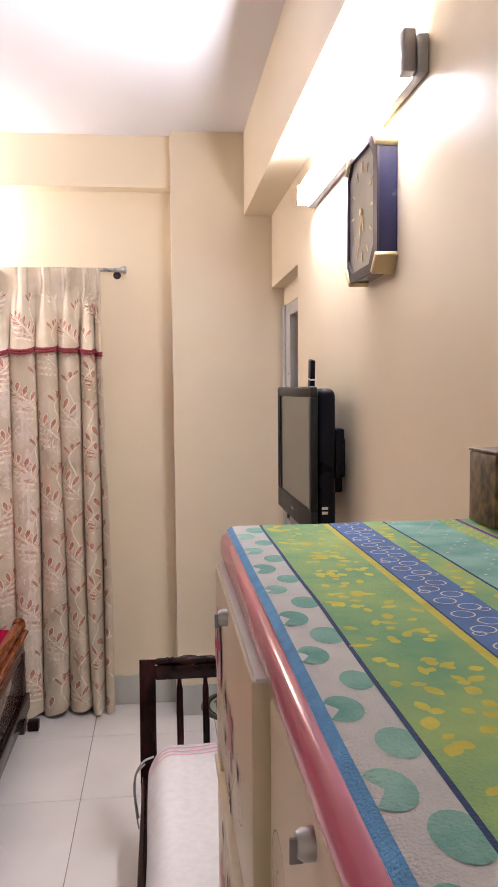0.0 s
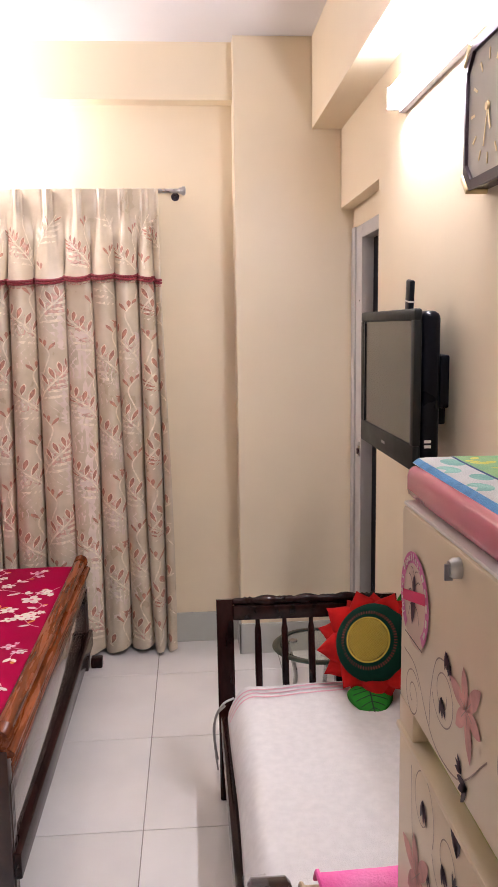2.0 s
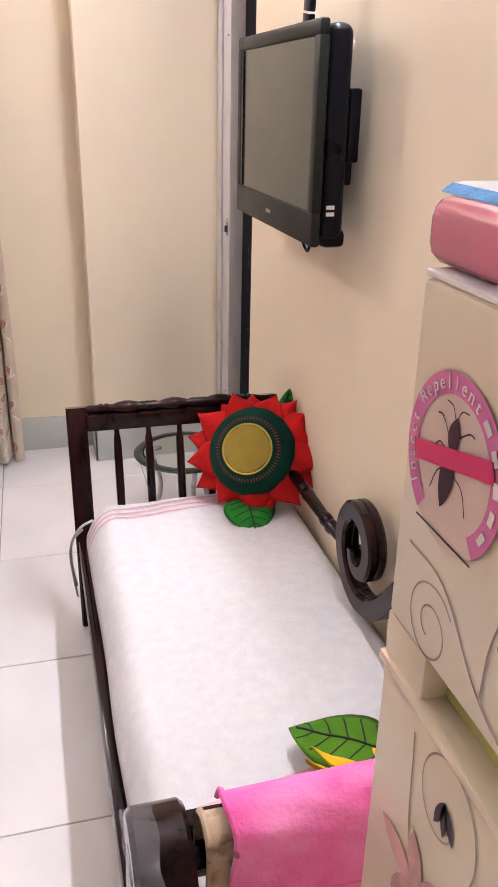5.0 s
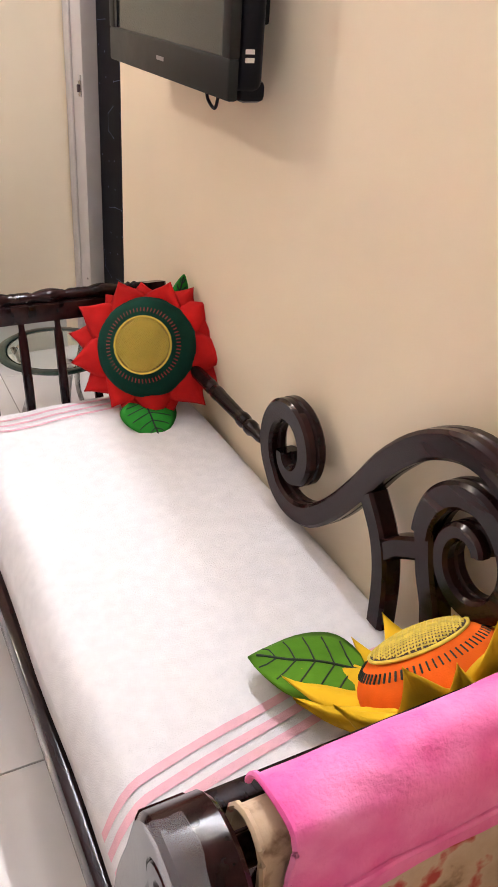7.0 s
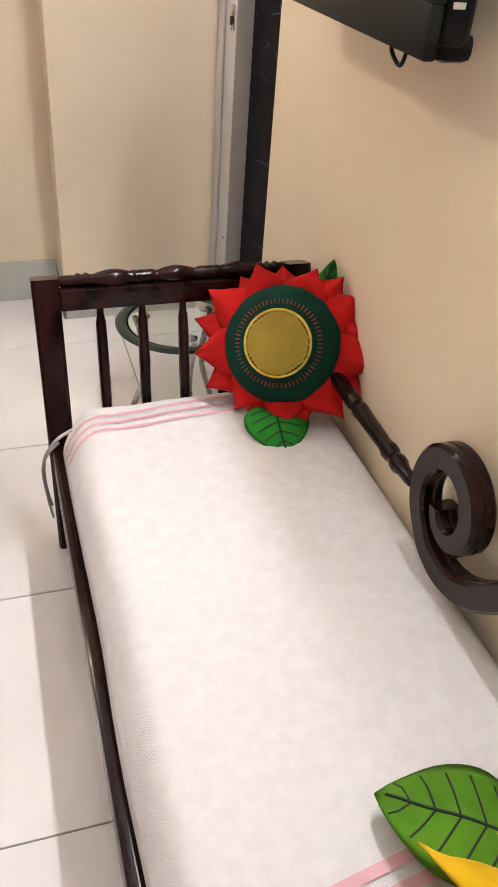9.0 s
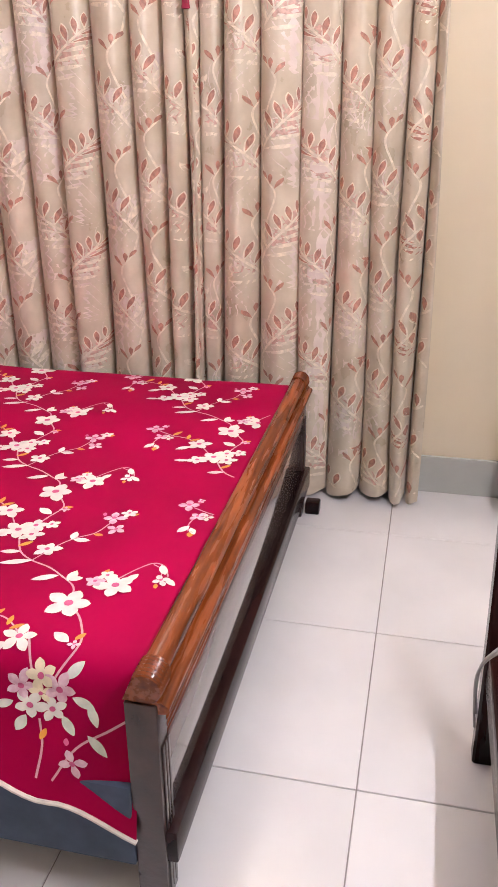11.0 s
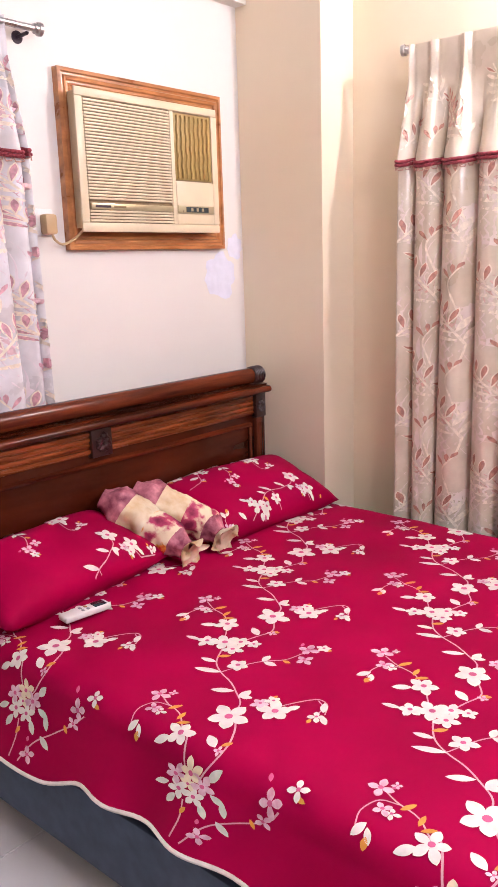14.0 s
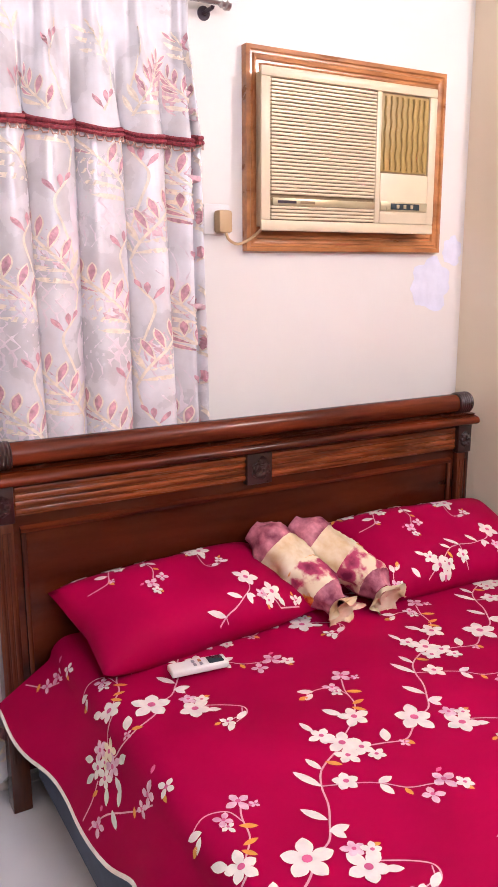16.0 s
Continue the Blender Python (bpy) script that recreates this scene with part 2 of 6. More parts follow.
BLUE_RAG = mat("blue_cloth", (0.03, 0.09, 0.28), 0.85, var=0.2, scale=20, bump=0.3)
BOX_PRINT = mat("brown_printed_card", (0.09, 0.055, 0.03), 0.5, var=0.6, scale=60, bump=0.0, alt=(0.28, 0.17, 0.07))
FAN_BLADE = mat("brown_fan_enamel", (0.30, 0.27, 0.26), 0.35, var=0.05, scale=10, bump=0.0)
TUBE_GLOW = glow("tube_glow", (0.94, 0.97, 1.0), TUBE_STRENGTH)
BULB_GLOW = glow("bulb_glow", (1.0, 0.955, 0.90), BULB_STRENGTH)


SCARF = mat("printed_scarf", (0.7, 0.5, 0.3), 0.6, var=0.1, scale=9, bump=0.1, bscale=400, spec=0.2)
_t = [n for n in SCARF_TAN.node_tree.nodes if n.bl_idname == "ShaderNodeValToRGB"][0].color_ramp
_t.elements[0].position, _t.elements[0].color = 0.30, (0.16, 0.09, 0.045, 1)
_t.elements[1].position, _t.elements[1].color = 0.66, (0.45, 0.06, 0.05, 1)
for _p, _c in ((0.40, (0.50, 0.36, 0.23, 1)), (0.57, (0.58, 0.44, 0.30, 1)), (0.62, (0.52, 0.20, 0.14, 1))):
    _t.elements.new(_p).color = _c
_r = [n for n in SCARF.node_tree.nodes if n.bl_idname == "ShaderNodeValToRGB"][0].color_ramp
_r.elements[0].position, _r.elements[0].color = 0.34, (0.20, 0.012, 0.05, 1)
_r.elements[1].position, _r.elements[1].color = 0.62, (0.50, 0.015, 0.015, 1)
for _p, _c in ((0.42, (0.50, 0.06, 0.13, 1)), (0.47, (0.80, 0.66, 0.44, 1)), (0.53, (0.82, 0.68, 0.46, 1)), (0.565, (0.75, 0.30, 0.03, 1))):
    _r.elements.new(_p).color = _c


# ---- mesh helpers ----
def link(name, bm, material, parent=None, smooth=35):
    me = bpy.data.meshes.new(name)
    bmesh.ops.recalc_face_normals(bm, faces=bm.faces)
    if smooth:
        for f in bm.faces:
            f.smooth = True
    bm.to_mesh(me)
    bm.free()
    if smooth:
        me.set_sharp_from_angle(angle=radians(smooth))
    me.materials.append(material)
    ob = new(name, me)
    if parent:
        ob.parent = parent
        ob.matrix_parent_inverse = Matrix.Translation(parent.matrix_basis.translation).inverted()
    return ob


def part(name, bm, material, parent, label="", smooth=35):
    return tagged(link(name, bm, material, parent, smooth), label)


def thing(name, loc, label, category, group="", kind=""):
    ob = new(name)
    ob.empty_display_size = 0.05
    ob.matrix_basis = Matrix.Translation(loc)
    return tagged(ob, label, category, group, kind)


def solid(name, bm, material, label, category, group="", kind="", smooth=35):
    return tagged(link(name, bm, material, None, smooth), label, category, group, kind)


def box(x0, x1, y0, y1, z0, z1, bev=0.0, bm=None, seg=2):
    own = bmesh.new()
    bmesh.ops.create_cube(own, size=1, matrix=Matrix.Translation(((x0 + x1) / 2, (y0 + y1) / 2, (z0 + z1) / 2)) @ Matrix.Diagonal((x1 - x0, y1 - y0, z1 - z0, 1)))
    if bev:
        bmesh.ops.bevel(own, geom=own.edges[:], offset=bev, segments=seg, affect="EDGES", profile=0.5)
    return merge(bm, own)


def merge(bm, own, m=None):
    if m is not None:
        own.transform(m)
    if bm is None:
        return own
    me = bpy.data.meshes.new("tmp")
    own.to_mesh(me)
    own.free()
    bm.from_mesh(me)
    bpy.data.meshes.remove(me)
    return bm


def grid(nu, nv, f, bm=None, closed=False):
    bm = bm or bmesh.new()
    vs = [[bm.verts.new(f(i / nu, j / nv)) for j in range(nv + 1)] for i in range(nu + 1)]
    for i in range(nu):
        for j in range(nv):
            bm.faces.new((vs[i][j], vs[i + 1][j], vs[i + 1][j + 1], vs[i][j + 1]))
    return bm


def lathe(profile, m=None, seg=20, bm=None):
    """profile: (radius, height) pairs, turned round z."""
    own = bmesh.new()
    rings = []
    for r, h in profile:
        rings.append([own.verts.new((max(r, 1e-4) * math.cos(2 * math.pi * k / seg), max(r, 1e-4) * math.sin(2 * math.pi * k / seg), h)) for k in range(seg)])
    for a, b in zip(rings, rings[1:]):
        for k in range(seg):
            own.faces.new((a[k], a[(k + 1) % seg], b[(k + 1) % seg], b[k]))
    own.faces.new(rings[0][::-1])
    own.faces.new(rings[-1])
    return merge(bm, own, m)


def tube(pts, r, seg=8, bm=None):
    bm = bm or bmesh.new()
    pts = [Vector(p) for p in pts]
    rings = []
    up = Vector((0.123, 0.31, 0.94))
    for i, p in enumerate(pts):
        d = (pts[min(i + 1, len(pts) - 1)] - pts[max(i - 1, 0)]).normalized()
        a = d.cross(up).normalized()
        b = d.cross(a).normalized()
        rr = r(i / (len(pts) - 1)) if callable(r) else r
        rings.append([bm.verts.new(p + rr * (math.cos(2 * math.pi * k / seg) * a + math.sin(2 * math.pi * k / seg) * b)) for k in range(seg)])
    for a, b in zip(rings, rings[1:]):
        for k in range(seg):
            bm.faces.new((a[k], a[(k + 1) % seg], b[(k + 1) % seg], b[k]))
    bm.faces.new(rings[0][::-1])
    bm.faces.new(rings[-1])
    return bm


def smooth_path(pts, n=8):
    """Catmull-Rom through pts."""
    P = [Vector(p) for p in pts]
    P = [2 * P[0] - P[1]] + P + [2 * P[-1] - P[-2]]
    out = []
    for i in range(1, len(P) - 2):
        for k in range(n):
            t = k / n
            a, b, c, d = P[i - 1], P[i], P[i + 1], P[i + 2]
            out.append(0.5 * ((2 * b) + (c - a) * t + (2 * a - 5 * b + 4 * c - d) * t * t + (3 * b - a - 3 * c + d) * t ** 3))
    out.append(P[-2])
    return out


def ribbon(pts, width, x0, x1, bm=None, groove=0.0):
    """A flat bar bent along pts in the (y, z) plane, from x0 to x1, with softened edges."""
    bm = bm or bmesh.new()
    pts = [Vector(p) for p in pts]
    rings = []
    for i, p in enumerate(pts):
        d = (pts[min(i + 1, len(pts) - 1)] - pts[max(i - 1, 0)]).normalized()
        nrm = Vector((-d.y, d.x))
        w = (width(i / (len(pts) - 1)) if callable(width) else width) / 2
        e = min(0.006, w * 0.4)
        ring = [(x0, -w + e), (x0 + e, -w), (x0 + (x1 - x0) * 0.42, -w), (x0 + (x1 - x0) * 0.5, -w + groove), (x0 + (x1 - x0) * 0.58, -w), (x1 - e, -w), (x1, -w + e),
                (x1, w - e), (x1 - e, w), (x0 + (x1 - x0) * 0.58, w), (x0 + (x1 - x0) * 0.5, w - groove), (x0 + (x1 - x0) * 0.42, w), (x0 + e, w), (x0, w - e)]
        rings.append([bm.verts.new((xx, (p + nrm * o).x, (p + nrm * o).y)) for xx, o in ring])
    m = len(rings[0])
    for a, b in zip(rings, rings[1:]):
        for k in range(m):
            bm.faces.new((a[k], a[(k + 1) % m], b[(k + 1) % m], b[k]))
    bm.faces.new(rings[0][::-1])
    bm.faces.new(rings[-1])
    return bm


def prism(poly, m, depth, bm=None):
    """A flat polygon in (x, y), made depth thick along z, at the pose m."""
    own = bmesh.new()
    a = [own.verts.new((x, y, 0)) for x, y in poly]
    b = [own.verts.new((x, y, depth)) for x, y in poly]
    own.faces.new(a[::-1])
    own.faces.new(b)
    for k in range(len(poly)):
        own.faces.new((a[k], a[(k + 1) % len(poly)], b[(k + 1) % len(poly)], b[k]))
    return merge(bm, own, m)


class Print:
    """Flat motifs in (u, v), laid on a surface f(u, v) -> point, by colour."""

    def __init__(self, f, inside=lambda u, v: True):
        self.f, self.inside, self.bms = f, inside, {}

    def bm(self, key):
        return self.bms.setdefault(key, bmesh.new())

    def blob(self, key, u, v, length, width, ang, lift=0.0015, n=9, tip=1.0, rows=3):
        """A petal or leaf from (u, v) in the direction ang."""
        c, s = math.cos(ang), math.sin(ang)
        if not (self.inside(u, v) and self.inside(u + length * c, v + length * s)):
            return
        bm = self.bm(key)
        grid_v = []
        for i in range(n + 1):
            t = i / n
            w = width * 0.5 * (math.sin(math.pi * min(1, t ** tip)) ** 0.75 if 0 < t < 1 else 0.06)
            row = []
            for j in range(rows):
                o = w * (2 * j / (rows - 1) - 1)
                row.append(bm.verts.new(self.f(u + length * t * c - o * s, v + length * t * s + o * c, lift)))
            grid_v.append(row)
        for i in range(n):
            for j in range(rows - 1):
                bm.faces.new((grid_v[i][j], grid_v[i + 1][j], grid_v[i + 1][j + 1], grid_v[i][j + 1]))

    def disc(self, key, u, v, r, lift=0.002, n=10, ry=None):
        if not self.inside(u, v):
            return
        bm = self.bm(key)
        ry = ry or r
        c = bm.verts.new(self.f(u, v, lift))
        ring = [bm.verts.new(self.f(u + r * math.cos(2 * math.pi * k / n), v + ry * math.sin(2 * math.pi * k / n), lift)) for k in range(n)]
        for k in range(n):
            bm.faces.new((c, ring[k], ring[(k + 1) % n]))

    def line(self, key, pts, w, lift=0.0012, n=6):
        P = smooth_path([(a, b, 0) for a, b in pts], n)
        if not all(self.inside(p.x, p.y) for p in P):
            P = [p for p in P if self.inside(p.x, p.y)]
        if len(P) < 2:
            return
        bm = self.bm(key)
        prev = None
        for i, p in enumerate(P):
            d = (P[min(i + 1, len(P) - 1)] - P[max(i - 1, 0)])
            d = d.normalized() if d.length > 1e-9 else Vector((1, 0, 0))
            q = [bm.verts.new(self.f(p.x - d.y * w / 2 * s, p.y + d.x * w / 2 * s, lift)) for s in (-1, 1)]
            if prev and (P[i] - P[i - 1]).length < 0.08:
                bm.faces.new((prev[0], q[0], q[1], prev[1]))
            prev = q

    def ring(self, key, u, v, r, w, lift=0.002, n=14, ry=None):
        ry = ry or r
        if self.inside(u, v):
            self.line(key, [(u + r * math.cos(2 * math.pi * k / n), v + ry * math.sin(2 * math.pi * k / n)) for k in range(n + 1)], w, lift, 2)

    def blossom(self, petal, heart, u, v, r, ang=0.0, n=5, squash=0.66):
        for k in range(n):
            a = ang + 2 * math.pi * k / n
            self.blob(petal, u, v, r * (0.85 + 0.3 * random.random()), r * squash, a, 0.0016 + 0.0002 * k, tip=1.25)
        self.disc(heart, u, v, r * 0.2, 0.0032)

    def finish(self, parent, mats, name="printed_pattern"):
        for key, bm in self.bms.items():
            if bm.faces:
                tagged(part(name, bm, mats[key], parent, "", 0), kind="stuff")


def plane_at(axis, value):
    """f(u, v, lift) for a flat face: 'x' gives (value - lift, u, v)."""
    if axis == "-x":
        return lambda u, v, l: (value - l, u, v)
    if axis == "+x":
        return lambda u, v, l: (value + l, u, v)
    return lambda u, v, l: (u, v, value + l)


# ---- room ----
# Y0 is pulled in so that the unseen near wall returns more light
X0, X1, Y0, Y1, ZC = -2.40, 0.97, -0.35, 4.46, 2.945
COL_Y = 4.27


def setting(name, bm, material, label, parent=None):
    ob = link(name, bm, material, parent, 0)
    return tagged(ob, label, "", "", "" if parent else "structure")


setting("floor", box(X0 - 0.15, X1 + 0.2, Y0 - 0.15, Y1 + 0.15, -0.12, -0.004), GROUT, "large pale glossy porcelain floor tiles with thin joints")
setting("ceiling", box(X0 - 0.15, X1 + 0.2, Y0 - 0.15, Y1 + 0.15, ZC, ZC + 0.12), CEIL, "smooth white painted ceiling")
setting("wall_far", box(X0 - 0.15, X1 + 0.2, Y1, Y1 + 0.15, 0, ZC), WALL, "cream painted plaster wall behind the long curtain")
setting("wall_bedhead", box(X0 - 0.15, X0, Y0, Y1, 0, ZC), WALL_PALE, "off-white painted wall behind the bed")
# unseen closing wall, near and pale to bounce light into the room
setting("wall_near", box(X0 - 0.15, X1 + 0.2, Y0 - 0.15, Y0, 0, ZC), WALL_PALE, "unseen plain off-white wall set close to bounce light")
bm = box(X1, X1 + 0.18, Y0, 3.51, 0, ZC)
box(X1, X1 + 0.18, 3.51, Y1, 2.183, ZC, 0, bm)
box(X1 + 0.06, X1 + 0.18, 3.51, Y1, 2.09, 2.183, 0, bm)
setting("wall_television", bm, WALL, "cream painted wall with a recessed doorway")
setting("column_right", box(0.469, X1 + 0.18, COL_Y, Y1, 0, ZC), WALL, "cream painted square corner column")
setting("column_left", box(X0, -1.97, 4.235, Y1, 0, ZC), WALL, "cream painted square corner column")
setting("beam_far", box(-1.97, 0.469, 4.36, Y1, 2.69, ZC), WALL, "cream painted ceiling beam over the curtain")
setting("beam_television", box(0.832, X1, Y0, COL_Y, 2.54, ZC), WALL, "cream painted ceiling beam above the tube lamp")
setting("beam_bedhead", box(X0, X0 + 0.06, Y0, 4.235, 2.545, ZC), WALL_PALE, "off-white ceiling beam over the bed wall")

bm = box(-1.97, 0.469, Y1 - 0.011, Y1, 0, 0.158, 0.002)
setting("baseboard_far", bm, SKIRT_SHADED, "tile skirting with its shade painted in pale grey-green")
bm = box(0.458, 0.469, COL_Y - 0.011, Y1 - 0.011, 0, 0.158, 0.002)
box(0.458, X1, COL_Y - 0.011, COL_Y, 0, 0.158, 0.002, bm)
setting("baseboard_column", bm, SKIRT_SHADED, "tile skirting round the column, its shade painted in pale grey-green")
setting("baseboard_television", box(X1 - 0.011, X1, Y0, 3.51, 0, 0.158, 0.002), SKIRT_SHADED, "tile skirting with its shade painted in pale grey-green")
setting("baseboard_bedhead", box(X0, X0 + 0.011, Y0, 4.235, 0, 0.158, 0.002), SKIRT_SHADED, "tile skirting with its shade painted in pale grey-green")

# white filler patch on the bed wall
bm = bmesh.new()
rng = random.Random(4)
pts = []
for k in range(28):
    a = 2 * math.pi * k / 28
    r = 1 + 0.34 * noise.noise((math.cos(a) * 1.7, math.sin(a) * 1.7, 3)) + 0.22 * rng.random()
    pts.append((0.086 * r * math.cos(a), 0.078 * r * math.sin(a)))
prism(pts, Matrix.Translation((X0 + 0.0005, 4.082, 1.472)) @ Matrix(((0, 0, 1, 0), (1, 0, 0, 0), (0, 1, 0, 0), (0, 0, 0, 1))), 0.0010, bm)
prism([(0.50 * a + 0.098, 0.55 * b + 0.118) for a, b in pts], Matrix.Translation((X0 + 0.0005, 4.082, 1.472)) @ Matrix(((0, 0, 1, 0), (1, 0, 0, 0), (0, 1, 0, 0), (0, 0, 0, 1))), 0.0008, bm)
setting("trim_filler_patch", bm, PATCH, "uneven white filler patch on the painted wall")

# doorway in the television wall
door = tagged(thing("door_1", (1.06, 3.9, 0), "closed black patterned door in a pale grey frame", "door"), kind="structure")
bm = box(1.03, 1.12, 4.085, COL_Y - 0.001, 0, 2.09, 0.004)
box(1.02, 1.03, 4.20, COL_Y - 0.001, 0, 2.09, 0.003, bm)
part("door_jamb", bm, DOOR_FRAME, door)
part("door_jamb", box(1.03, 1.12, 3.512, 3.58, 0, 2.09, 0.004), DOOR_FRAME, door)
part("door_head", box(1.03, 1.12, 3.58, 4.085, 2.03, 2.09, 0.004), DOOR_FRAME, door)
leaf = part("door_leaf", box(1.085, 1.118, 3.58, 4.085, 0.005, 2.03, 0.002), DOOR_BLACK, door, "black door leaf with faint pale line pattern")
pr = Print(plane_at("-x", 1.085), lambda u, v: 3.60 < u < 4.07 and 0.02 < v < 2.02)
rng = random.Random(8)
nodes = [(3.6 + 0.075 * i + 0.03 * rng.random(), 0.05 + 0.085 * j + 0.04 * rng.random()) for i in range(7) for j in range(24)]
for k, (u, v) in enumerate(nodes):
    for q in (k + 24, k + 1, k + 25):
        if q < len(nodes) and rng.random() < 0.45 and (q % 24):
            pr.line("l", [(u, v), nodes[q]], 0.0016, 0.0008, 1)
    pr.disc("l", u, v, 0.0035, 0.001, 6)
pr.finish(leaf, {"l": DOOR_LINE}, "line_pattern")
part("latch_plate", box(1.026, 1.031, 4.10, 4.13, 1.02, 1.09, 0.001), STEEL, door, "small steel latch plate")
part("latch_bolt", box(1.018, 1.028, 4.108, 4.122, 1.035, 1.06, 0.002), INK, door)
for z in (0.35, 1.75):
    part("screw", lathe([(0.004, 0), (0.004, 0.002)], Matrix.Translation((1.03, 4.12, z)) @ Matrix.Rotation(radians(-90), 4, "Y"), 8), INK, door)


# ---- lamps of the room ----
lamp = thing("tube_lamp", (0.95, 2.5, 2.37), "lit white linear tube lamp on a grey wall batten", "lamp")
part("batten", box(0.945, 0.969, 1.90, 3.14, 2.325, 2.405, 0.003), BATTEN, lamp, "grey metal batten")
part("diffuser", box(0.905, 0.944, 1.95, 3.125, 2.335, 2.40, 0.012), TUBE_GLOW, lamp, "glowing white diffuser")
part("end_cap", box(0.915, 0.9445, 1.905, 1.949, 2.328, 2.418, 0.006), BATTEN, lamp)
part("end_cap", box(0.903, 0.9445, 3.126, 3.14, 2.332, 2.404, 0.004), WHITE_PL, lamp)

sconce = thing("wall_lamp", (-0.735, 4.45, 2.385), "lit wall lamp with a round white base above the curtain", "lamp")
part("base_plate", lathe([(0.048, 0), (0.048, 0.006), (0.04, 0.014), (0.012, 0.018)], Matrix.Translation((-0.735, Y1, 2.385)) @ Matrix.Rotation(radians(90), 4, "X"), 24), WHITE_PL, sconce)
part("arm", tube(smooth_path([(-0.735, 4.445, 2.385), (-0.735, 4.38, 2.388), (-0.745, 4.325, 2.41), (-0.755, 4.31, 2.445)]), 0.007), STEEL, sconce, "short bent chrome arm")
part("socket", lathe([(0.012, 0), (0.022, 0.006), (0.022, 0.035), (0.016, 0.04)], Matrix.Translation((-0.757, 4.31, 2.44)), 16), WHITE_PL, sconce)
part("bulb", lathe([(0.016, 0), (0.028, 0.02), (0.036, 0.05), (0.03, 0.085), (0.012, 0.10)], Matrix.Translation((-0.757, 4.31, 2.478)), 16), BULB_GLOW, sconce, "glowing warm bulb")

fan = thing("ceiling_fan", (-0.9, 2.75, ZC), "grey three-blade ceiling fan at rest", "fan")
part("rod", lathe([(0.012, 2.66), (0.012, ZC)], Matrix.Translation((-0.9, 2.75, 0)), 12), FAN_BLADE, fan)
part("canopy", lathe([(0.02, 2.86), (0.05, 2.90), (0.06, ZC)], Matrix.Translation((-0.9, 2.75, 0)), 20), FAN_BLADE, fan)
part("motor", lathe([(0.03, 2.585), (0.09, 2.59), (0.10, 2.62), (0.09, 2.66), (0.02, 2.68)], Matrix.Translation((-0.9, 2.75, 0)), 24), FAN_BLADE, fan)
for k in range(3):
    a = 41 + 120 * k
    bm = box(0.09, 0.68, -0.06, 0.06, -0.003, 0.003, 0.002)
    bm.transform(pose(-0.9, 2.75, 2.625, 8, 0, a) )
    part("blade", bm, FAN_BLADE, fan)


# ---- double bed ----
BY0, BY1, BX0, BX1 = 2.46, 4.17, -2.22, -0.30
bed = thing("bed", (-1.25, 3.3, 0), "polished red-brown wooden double bed with carved headboard", "bed")
HY0 = 2.452
head = part("headboard", box(-2.275, -2.245, HY0 + 0.04, BY1 - 0.04, 0.15, 0.98, 0.004), WOOD_PANEL, bed, "polished red-brown panelled headboard")
prof = [(0.0, 0.0), (0.055, 0.0), (0.062, 0.012), (0.05, 0.022), (0.058, 0.034), (0.062, 0.05), (0.05, 0.066), (0.03, 0.072), (0.0, 0.07)]


def moulding(profile, y0, y1, x, z):
    """A profile of (outwards, up) drawn along y."""
    bm = bmesh.new()
    a = [bm.verts.new((x + o, y0, z + h)) for o, h in profile]
    b = [bm.verts.new((x + o, y1, z + h)) for o, h in profile]
    n = len(profile)
    for k in range(n):
        bm.faces.new((a[k], a[(k + 1) % n], b[(k + 1) % n], b[k]))
    bm.faces.new(a[::-1])
    bm.faces.new(b)
    return bm


def arc(r, a0, a1, n, cx=0, cy=0):
    return [(cx + r * math.cos(radians(a0 + (a1 - a0) * k / n)), cy + r * math.sin(radians(a0 + (a1 - a0) * k / n))) for k in range(n + 1)]


def ribbed_cap(y0, y1, x, z, r, cx, cz):
    """A scroll end with fine ribs, one closed skin."""
    bm = bmesh.new()
    rings = []
    for k in range(25):
        rr = r - 0.0028 * (0.5 - 0.5 * math.cos(2 * math.pi * k / 4)) - (0.004 if k in (0, 24) else 0)
        ring = [(-0.04, 0)] + arc(rr, -60, 130, 10, cx, cz)
        rings.append([bm.verts.new((x + o, y0 + (y1 - y0) * k / 24, z + h)) for o, h in ring])
    n = len(rings[0])
    for a, b in zip(rings, rings[1:]):
        for k in range(n):
            bm.faces.new((a[k], a[(k + 1) % n], b[(k + 1) % n], b[k]))
    bm.faces.new(rings[0][::-1])
    bm.faces.new(rings[-1])
    return bm


# the rounded top rail over a wider ledge
part("top_rail", moulding([(-0.03, 0)] + arc(0.034, -70, 130, 12, 0.0, 0.034), HY0 + 0.05, BY1 - 0.05, -2.25, 1.052), WOOD, head)
part("ledge", moulding([(-0.05, 0), (0.03, 0)] + arc(0.014, -60, 80, 6, 0.045, 0.016) + [(0.03, 0.034), (0.036, 0.04), (-0.05, 0.042)], HY0 - 0.015, BY1 + 0.015, -2.25, 1.008), WOOD, head)
for y in (HY0, BY1 - 0.062):
    cap = ribbed_cap(y, y + 0.062, -2.25, 1.05, 0.04, 0.004, 0.036)
    part("scroll_cap", cap, WOOD_DEEP, head, "dark ribbed scroll end cap")
